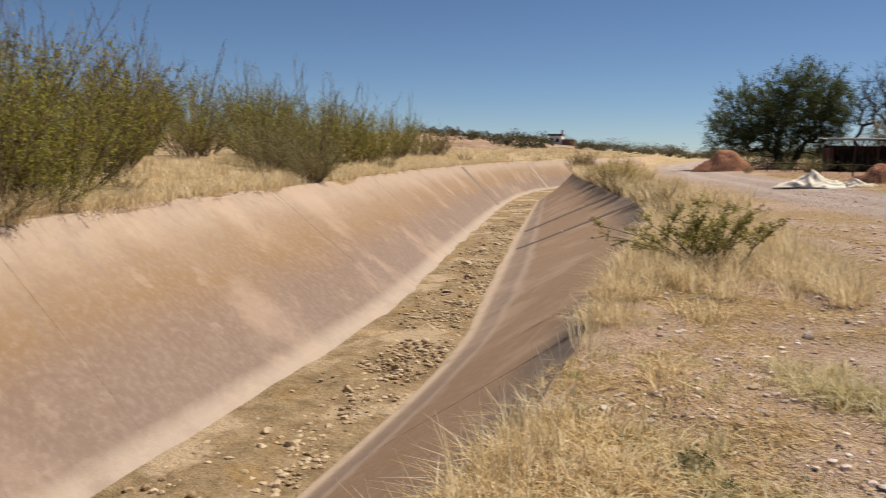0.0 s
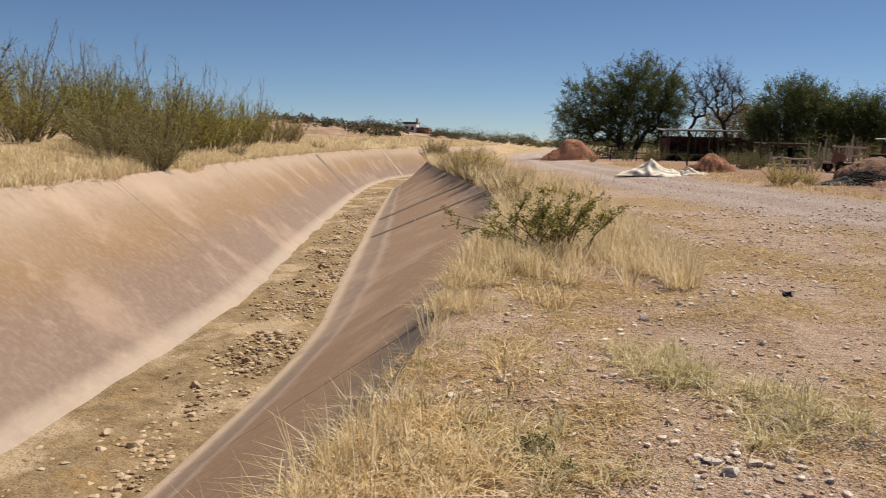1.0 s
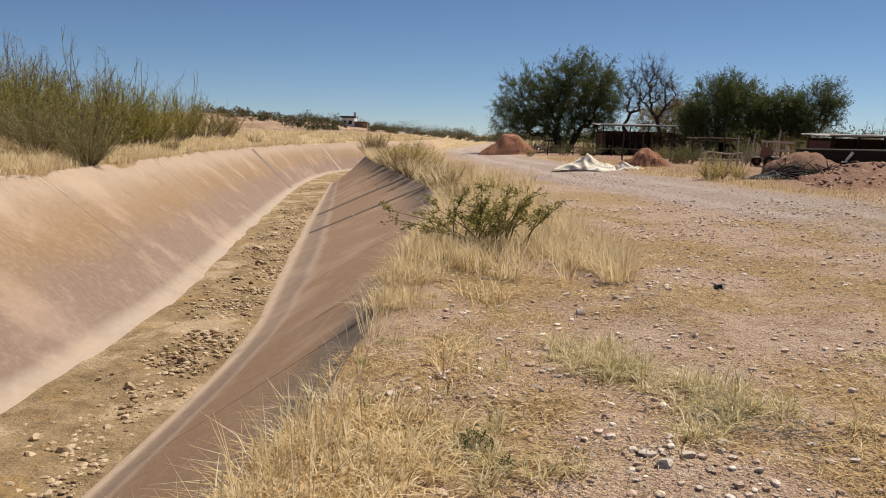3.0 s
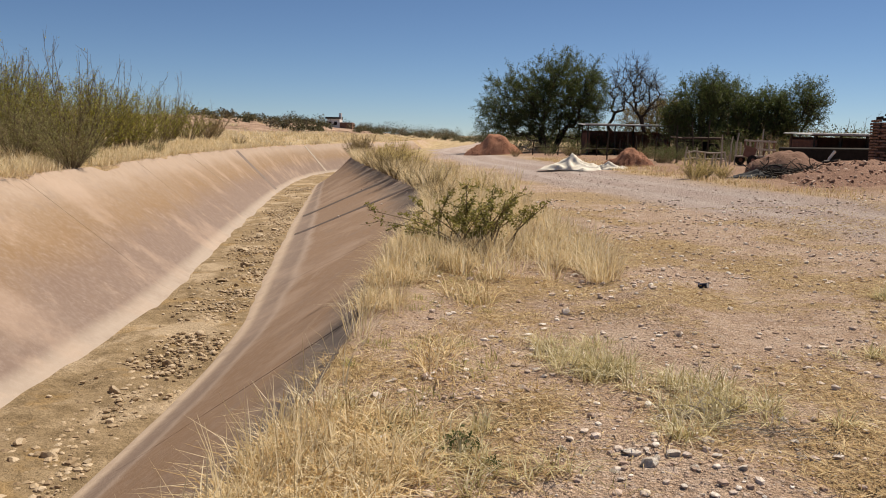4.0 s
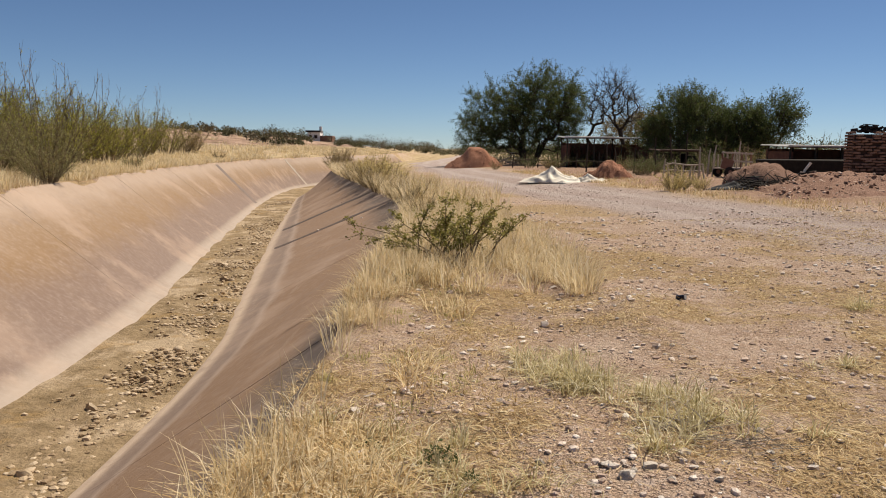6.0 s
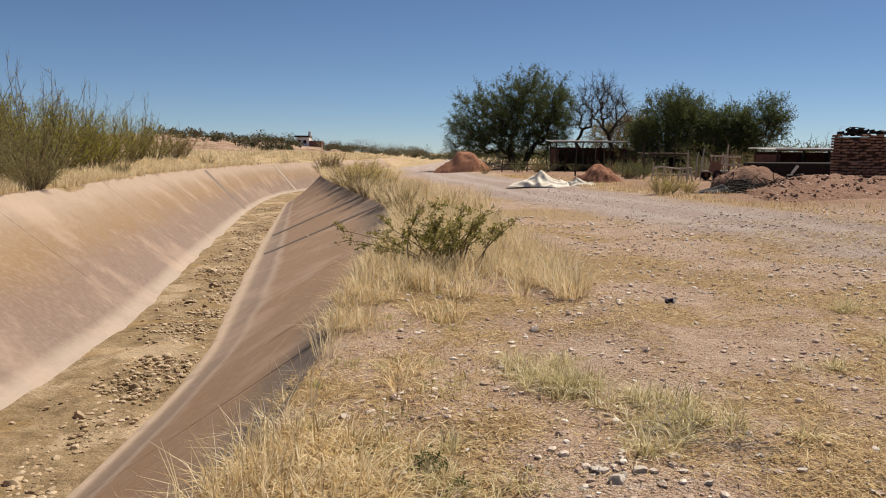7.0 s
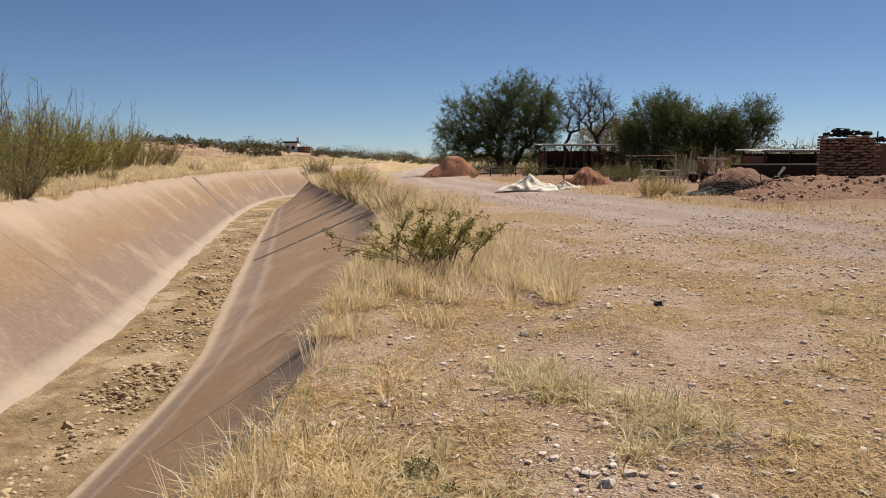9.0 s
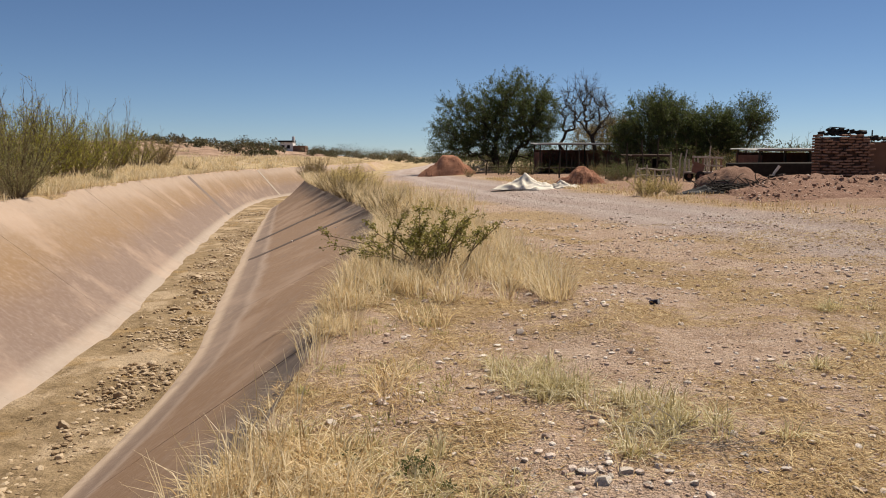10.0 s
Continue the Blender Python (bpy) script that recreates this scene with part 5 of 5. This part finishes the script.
def shed(name, label, x0, x1, y, deep, eave, back, posts, wall, wall_tall, roof_sag=0.03, sheet=None):
    """An open shed: posts, beams, a corrugated sheet roof, a rough back wall."""
    base = float(land((x0 + x1) / 2, y))
    ob = new(name)
    ob.location = ((x0 + x1) / 2, y, base)
    wide = x1 - x0
    n = int(wide / 0.05)
    U, W = np.meshgrid(np.linspace(-wide / 2 - 0.3, wide / 2 + 0.3, n), np.linspace(-0.35, deep + 0.2, 8))
    Z = eave + (back - eave) * W / deep + 0.018 * np.sin(U * 2 * np.pi / 0.2) + roof_sag * fuzz(U, W, 0.8, 551)
    v = np.stack([U, W, Z], 2).reshape(-1, 3)
    f = grid_faces(8, n)
    k = len(v)
    v2 = np.concatenate([v, v - [0, 0, 0.03]])
    ring = list(range(n)) + [r * n + n - 1 for r in range(1, 8)] + [7 * n + c for c in range(n - 2, -1, -1)] + [r * n for r in range(6, 0, -1)]
    f = f + [[i + k for i in q[::-1]] for q in f] + [[ring[i], ring[i] + k, ring[(i + 1) % len(ring)] + k, ring[(i + 1) % len(ring)]] for i in range(len(ring))]
    put_part("roof", mesh_from("roof", v2.tolist(), f, sheet or M_TIN), ob, Matrix(), "dull corrugated sheet roof")
    put_part("fascia", box_mesh("fascia", (wide + 0.5, 0.03, 0.07), sheet or M_TIN, 0.004, 0.015, 2), ob, pose(0, -0.38, eave - 0.01), "pale sheet-metal edge")
    rng = random.Random(len(label))
    for i in range(posts):
        px = -wide / 2 + wide * i / (posts - 1)
        pts = [(px + rng.uniform(-0.04, 0.04), 0.0, z) for z in np.linspace(-0.15, eave - 0.05, 5)]
        put_part("post", pole_mesh("post", pts, 0.06, 0.05, M_BARK), ob, Matrix(), "rough wooden post")
        pts = [(px, deep - 0.3, z) for z in np.linspace(-0.15, back - 0.05, 4)]
        put_part("post", pole_mesh("post", pts, 0.06, 0.05, M_BARK), ob, Matrix(), "rough wooden post")
    put_part("beam", pole_mesh("beam", [(px, 0, eave - 0.05) for px in np.linspace(-wide / 2 - 0.2, wide / 2 + 0.2, 6)], 0.05, 0.045, M_BARK), ob, Matrix())
    put_part("wall", box_mesh("wall", (wide, 0.18, wall_tall), wall, 0.01, 0.03, 5), ob, pose(0, deep, wall_tall / 2 - 0.05), "rough reddish back wall")
    for sx in (-1, 1):
        put_part("wall", box_mesh("wall", (0.18, deep - 0.1, wall_tall * 0.9), wall, 0.01, 0.03, 6), ob, pose(sx * (wide / 2 - 0.05), deep / 2, wall_tall * 0.45 - 0.05), "rough reddish side wall")
    return tagged(ob, label, "shed")


shed("shed", "open shed with sheet roof and reddish walls", 6.7, 12.2, 59.0, 4.0, 2.05, 2.16, 4, M_DARKWALL, 1.7)
shed("shed", "long low shaded shed with a thin sheet roof", 15.9, 21.0, 43.0, 3.4, 1.52, 1.59, 5, M_DARKWALL, 1.42)
shed("shed", "small dark lean-to under the trees", 11.2, 13.2, 50.0, 2.6, 1.25, 1.30, 3, M_SOOT_SHADE, 1.1, sheet=M_RUST)


# the wall's shaded side is painted in as near-black colour
def low_wall(x0, x1, y, tall):
    ob = new("low_wall", box_mesh("low_wall", (x1 - x0, 0.3, tall), M_SOOT_SHADE, 0.03, 0.05, 8))
    ob.location = ((x0 + x1) / 2, y, float(land((x0 + x1) / 2, y)) + tall / 2 - 0.08)
    tagged(ob, "low wall in front of the shed, its shade painted near black", "low wall")


low_wall(14.0, 19.6, 42.2, 0.95)


def brick_kiln_wall():
    """The ruined end wall of coursed adobe, crumbled on top, by the rubble bank."""
    ob = new("brick_wall")
    cx, cy = 17.05, 36.3
    ob.location = (cx, cy, float(land(cx, cy)))
    tagged(ob, "ruined wall of stacked burnt adobe bricks", "brick wall")
    put_part("core", box_mesh("core", (2.02, 0.62, 2.02), M_MORTAR, 0.02, 0.03, 3), ob, pose(0, 0.35, 1.0), "dark mud mortar core")
    put_part("core", box_mesh("core", (3.2, 0.42, 1.85), M_MORTAR, 0.02, 0.03, 4), ob, pose(3.5, 0.62, 0.92), "dark mud mortar core")
    put_part("plaster", box_mesh("plaster", (0.86, 0.12, 1.78), M_PLASTER, 0.02, 0.02, 5), ob, pose(1.48, 0.35, 0.9), "smooth brown mud plaster panel")
    rng = random.Random(9)
    shapes = [box_mesh("brick", (0.31 * s, 0.20, 0.07), M_BRICK, 0.008, 0.013, 40 + k) for k, s in enumerate((1, 0.95, 1.05, 0.85))]
    for row in range(18):
        z = 0.05 + row * 0.118
        off = 0.16 * (row % 2)
        fade = 0.28 * max(0, row - 15)
        x = -1.08 + off * 0.9 + fade * rng.uniform(0.3, 1)
        while x < 1.0 - fade * rng.uniform(0, 1):
            if rng.random() > 0.10 + 0.10 * max(0, row - 14):
                put_part("brick", shapes[rng.randrange(4)], ob, pose(x + 0.15, rng.uniform(-0.09, 0.05), z + rng.uniform(-0.018, 0.018), rng.uniform(-5, 5), rng.uniform(-5, 5), rng.uniform(-7, 7)))
            x += 0.325 + rng.uniform(0, 0.012)
        for k in range(2):
            put_part("brick", shapes[k], ob, pose(-1.03 + rng.uniform(-0.02, 0.02), 0.22 + 0.31 * k, z, 0, 0, 90 + rng.uniform(-4, 4)))
        if row < 15:
            x = 2.0 + off
            while x < 4.9:
                put_part("brick", shapes[rng.randrange(4)], ob, pose(x + 0.15, 0.36 + rng.uniform(-0.02, 0.02), z, 0, rng.uniform(-2, 2), rng.uniform(-4, 4)))
                x += 0.33
    for k in range(46):
        x = rng.uniform(-1.05, 2.2) if k % 3 else rng.uniform(-1.0, 0.3)
        put_part("scrap", box_mesh("scrap", (rng.uniform(0.12, 0.38), 0.2, rng.uniform(0.06, 0.14)), M_SOOT_SHADE, 0.01, 0.02, 70 + k), ob,
                 pose(x, 0.2 + rng.uniform(0, 0.3), (2.06 + 0.10 * max(0, 1 - abs(x + 0.3)) if x < 0.9 else 1.86) + 0.07 * (k % 3), rng.uniform(-15, 15), rng.uniform(-25, 25), rng.uniform(0, 90)), "sooty broken block")
    put_part("scrap", box_mesh("scrap", (0.55, 0.3, 0.05), M_SOOT_SHADE, 0.01, 0.01, 90), ob, pose(-0.25, 0.3, 2.4, 4, 3, 8), "sooty flat slab")
    put_part("scrap", box_mesh("scrap", (0.12, 0.2, 0.22), M_SOOT_SHADE, 0.01, 0.02, 91), ob, pose(-0.42, 0.3, 2.27, 0, 10, 8), "sooty broken block")
    put_part("scrap", box_mesh("scrap", (0.12, 0.2, 0.2), M_SOOT_SHADE, 0.01, 0.02, 92), ob, pose(-0.06, 0.3, 2.27, 0, -12, 8), "sooty broken block")
    put_part("pipe", pole_mesh("pipe", [(1.35, 0.5, z) for z in (1.7, 1.95, 2.3)], 0.03, 0.03, M_SOOT_SHADE), ob, Matrix(), "short sooty pipe")


brick_kiln_wall()


def stick_fence(x0, y0, x1, y1, count, tall, label, seed, rails=1, material=None):
    rng = random.Random(seed)
    ob = new("fence")
    mx, my = (x0 + x1) / 2, (y0 + y1) / 2
    base = float(land(mx, my))
    ob.location = (mx, my, base)
    mat = material or M_GREYWOOD
    for i in range(count):
        s = i / (count - 1) + rng.uniform(-0.3, 0.3) / count
        x, y = x0 + (x1 - x0) * s - mx, y0 + (y1 - y0) * s - my
        h, lx = tall * rng.uniform(0.65, 1.15), rng.uniform(-0.12, 0.12)
        g = float(land(x + mx, y + my)) - base
        pts = [(x + lx * t * t + rng.uniform(-0.02, 0.02), y, g - 0.1 + (h + 0.1) * t) for t in np.linspace(0, 1, 5)]
        make_part("post", pole_mesh("post", pts, 0.045, 0.03, mat, 6), ob)
    for r in range(rails):
        z = tall * (0.45 + 0.35 * r)
        pts = [(x0 + (x1 - x0) * s - mx, y0 + (y1 - y0) * s - my, z + rng.uniform(-0.05, 0.05)) for s in np.linspace(0, 1, 6)]
        make_part("rail", pole_mesh("rail", pts, 0.035, 0.03, mat, 6), ob)
    return tagged(ob, label, "fence")


stick_fence(3.0, 57.0, 9.0, 55.5, 9, 1.0, "weathered pole fence under the mesquite trees", 601, 1, M_BARK)
stick_fence(6.3, 46.0, 11.0, 44.0, 7, 1.9, "crooked stick fence at the brickyard", 602, 0, M_BARK)
stick_fence(11.0, 41.0, 12.6, 40.5, 7, 1.5, "leaning bundle of pale crooked sticks", 603, 0)
stick_fence(8.6, 38.0, 10.2, 37.6, 9, 0.75, "low pale picket hurdle beside dry brush", 604, 2, M_GREYWOOD)


def slatted_cart(x, y):
    ob = new("cart")
    ob.matrix_basis = pose(x, y, float(land(x, y)), 0, 0, 12)
    put_part("bed", box_mesh("bed", (1.5, 0.9, 0.08), M_GREYWOOD, 0.01), ob, pose(0, 0, 0.42))
    for k in range(7):
        put_part("slat", box_mesh("slat", (0.07, 0.04, 0.75), (M_CARTRED, M_GREYWOOD)[k % 2], 0.006), ob, pose(-0.7 + 0.235 * k, -0.42, 0.8, 0, (k * 13) % 9 - 4, 0))
        put_part("slat", box_mesh("slat", (0.07, 0.04, 0.6), M_GREYWOOD, 0.006), ob, pose(-0.7 + 0.235 * k, 0.42, 0.75))
    for z in (0.75, 1.12):
        put_part("rail", box_mesh("rail", (1.56, 0.05, 0.08), M_GREYWOOD, 0.006), ob, pose(0, -0.47, z, 0, 2, 0))
    put_part("board", box_mesh("board", (0.55, 0.04, 0.5), M_CARTRED, 0.006), ob, pose(-0.5, -0.51, 0.62, 0, 18, 0), "faded red board")
    bm = bmesh.new()
    bmesh.ops.create_cone(bm, cap_ends=True, segments=20, radius1=0.24, radius2=0.24, depth=0.12)
    bmesh.ops.bevel(bm, geom=[e for e in bm.edges if abs(e.verts[0].co.z - e.verts[1].co.z) < 0.01], offset=0.03, segments=2, affect="EDGES")
    me = bpy.data.meshes.new("wheel")
    bm.to_mesh(me), bm.free()
    me.materials.append(M_SOOT_SHADE)
    for wx, wy in ((-0.4, -0.56), (0.45, -0.56), (-0.4, 0.56), (0.45, 0.56)):
        wheel = put_part("wheel", me, ob, pose(wx, wy, 0.24, 90), "dark rubber wheel")
        put_part("hub", pole_mesh("hub", [(0, 0, -0.075), (0, 0, 0.075)], 0.10, 0.10, M_CARTRED, 12), wheel, Matrix(), "faded red hub")
    tagged(ob, "old slatted wooden cart with faded red boards", "cart")


slatted_cart(12.2, 40.2)


def barrow(x, y):
    ob = new("wheelbarrow")
    ob.matrix_basis = pose(x, y, float(land(x, y)), 0, 0, -15)
    put_part("tray", box_mesh("tray", (0.7, 0.5, 0.22), M_SOOT_SHADE, 0.04, 0.02, 7), ob, pose(0, 0, 0.34, 0, -10, 0))
    put_part("handle", pole_mesh("handle", [(-0.15, 0.0, 0.3), (-0.1, 0, 0.5), (0.05, 0, 0.72), (0.1, 0, 0.8)], 0.045, 0.06, M_TARP), ob, Matrix(), "pale wrapped handle")
    put_part("handle", pole_mesh("handle", [(-0.3, -0.2, 0.42), (0.5, -0.2, 0.36), (1.0, -0.2, 0.25)], 0.03, 0.03, M_GREYWOOD), ob, Matrix(), "grey wooden handle")
    put_part("leg", pole_mesh("leg", [(0.2, -0.2, 0.3), (0.25, -0.2, 0.0)], 0.02, 0.02, M_SOOT_SHADE), ob, Matrix())
    put_part("leg", pole_mesh("leg", [(0.2, 0.2, 0.3), (0.25, 0.2, 0.0)], 0.02, 0.02, M_SOOT_SHADE), ob, Matrix())
    bm = bmesh.new()
    bmesh.ops.create_cone(bm, cap_ends=True, segments=18, radius1=0.18, radius2=0.18, depth=0.08)
    bmesh.ops.bevel(bm, geom=[e for e in bm.edges if abs(e.verts[0].co.z - e.verts[1].co.z) < 0.01], offset=0.02, segments=2, affect="EDGES")
    me = bpy.data.meshes.new("wheel")
    bm.to_mesh(me), bm.free()
    me.materials.append(M_SOOT_SHADE)
    put_part("wheel", me, ob, pose(-0.5, 0, 0.18, 90))
    tagged(ob, "dark wheelbarrow with pale handles beside the rubble", "wheelbarrow")


barrow(13.4, 34.3)


def stick_heap(name, label, x, y, count, length, thick, seed, material, tall=0.4):
    """A loose heap of dry branches, one mesh of kind stuff."""
    rng = np.random.RandomState(seed)
    chains = []
    for k in range(count):
        a = rng.uniform(0, 6.283)
        d = np.array([math.cos(a), math.sin(a), rng.uniform(-0.1, 0.45)])
        p = np.array([rng.normal() * length * 0.3, rng.normal() * length * 0.3, abs(rng.normal()) * tall * 0.3 + thick])
        pts, _ = bend(p, d / np.linalg.norm(d), length * rng.uniform(0.4, 1), 5, rng, 0.16, -0.04)
        pts[:, 2] = np.maximum(pts[:, 2], thick * 0.6)
        chains.append((pts, thick * rng.uniform(0.5, 1), thick * 0.3))
    v, f = tubes(chains, 4)
    ob = new(name, quads(name, v, f, material))
    ob.location = (x, y, float(land(x, y)))
    return tagged(ob, label, "brushwood", kind="stuff")


stick_heap("dry_twigs", "dry grey twigs scattered over stones", 1.2, 4.75, 46, 0.42, 0.005, 611, M_GREYWOOD, 0.06)
stick_heap("dry_twigs", "dry grey twigs scattered over stones", 1.55, 4.45, 26, 0.35, 0.004, 612, M_GREYWOOD, 0.05)
stick_heap("brushwood", "heap of dead branches beside the red mound", 3.0, 66.0, 60, 2.2, 0.03, 613, M_GREYWOOD, 0.9)
stick_heap("brushwood", "dark dead branches below the pinkish heap", 9.4, 28.3, 70, 1.1, 0.03, 614, M_SOOT_SHADE, 0.45)
stick_heap("brushwood", "charred dark sticks beside the rubble", 10.7, 28.5, 60, 1.0, 0.03, 615, M_SOOT_SHADE, 0.4)

shrub(6, 6.7, 28.3, 0.95, 1.3, 30, label="dry straw-coloured brush by the roadside", group="roadside brush")
shrub(3, 7.1, 28.8, 1.05, 1.0, 80, label="dry greenish brush by the roadside", group="roadside brush")
shrub(6, 7.6, 28.2, 0.7, 1.3, 140, label="dry straw-coloured brush by the roadside", group="roadside brush")
shrub(4, 13.3, 29.0, 0.6, 1.2, 10, label="small dry brown weed on the rubble", group="roadside brush")


def roadside_grass():
    rng = np.random.RandomState(621)
    y = 20 + 30 * rng.uniform(0, 1, 300)
    x = road_mid(y) + 2.5 + rng.uniform(0, 1, 300) ** 2 * 2.2
    c = np.stack([x, y, land(x, y), 0.4 + 0.6 * rng.uniform(0, 1, 300)], 1)
    sward("verge_grass", "short dry grass along the road verge", c, M_STRAW, 622, 22, 0.3, 0.25, 0.8, 0.014)


roadside_grass()


def crushed_can(x, y):
    bm = bmesh.new()
    bmesh.ops.create_cone(bm, cap_ends=True, segments=20, radius1=0.036, radius2=0.036, depth=0.125)
    bmesh.ops.subdivide_edges(bm, edges=[e for e in bm.edges if abs(e.verts[0].co.z - e.verts[1].co.z) > 0.1], cuts=6)
    for v in bm.verts:
        k = 1 - (abs(v.co.z) / 0.0625) ** 4
        v.co.x *= 1 - 0.35 * k * (0.6 + 0.4 * math.sin(v.co.z * 140))
        v.co.y *= 1 - 0.12 * k
    me = bpy.data.meshes.new("can_body")
    bm.to_mesh(me), bm.free()
    me.materials.append(plain("dark_blue_tin", (0.015, 0.018, 0.035), (0.04, 0.045, 0.08), 8.0, 0.4, 0.5))
    ob = new("drink_can")
    ob.matrix_basis = pose(x, y, float(land(x, y)) + 0.03, 80, 0, 50) @ Matrix.Diagonal((0.85, 0.85, 0.75, 1))
    make_part("can_body", me, ob)
    put_part("lid", pole_mesh("lid", [(0, 0, 0.061), (0, 0, 0.066)], 0.030, 0.028, M_TIN, 16), ob, Matrix(), "pale metal lid")
    tagged(ob, "crushed dark blue drink can on the dirt", "can")


crushed_can(2.24, 8.9)


def hill_house():
    """The small white house on the low rise beyond the bend."""
    x, y = -44.0, 250.0
    ob = new("house")
    ob.location = (x, y, float(land(x, y)) - 0.2)
    h = 6.0 - float(land(x, y))
    put_part("wall", box_mesh("wall", (3.6, 5, h), M_WHITEPAINT, 0.03), ob, pose(-1.2, 0, h / 2), "chalky white wall")
    put_part("wall", box_mesh("wall", (3.6, 5, h - 1.0), M_PINKDIRT, 0.03), ob, pose(2.42, 0, h / 2 - 0.5), "bare brick wall")
    put_part("roof", box_mesh("roof", (4.2, 5.8, 0.5), M_SOOT_SHADE, 0.05), ob, pose(-1.4, -0.2, h + 0.25), "dark flat roof")
    put_part("tank", pole_mesh("tank", [(0.4, 0, h), (0.4, 0, h + 0.9), (0.4, 0, h + 1.7)], 0.45, 0.42, M_WHITEPAINT, 14), ob, Matrix(), "white rooftop water tank")
    for wx in (-2.2, -0.6):
        w = put_part("window", box_mesh("window", (0.9, 0.1, 1.0), M_SOOT_SHADE, 0.02), ob, pose(wx, -2.52, h - 1.3))
        put_part("sill", box_mesh("sill", (1.1, 0.2, 0.08), M_WHITEPAINT, 0.01), w, pose(0, -0.06, -0.56))
    tagged(ob, "distant small white house on a low rise", "house")


hill_house()
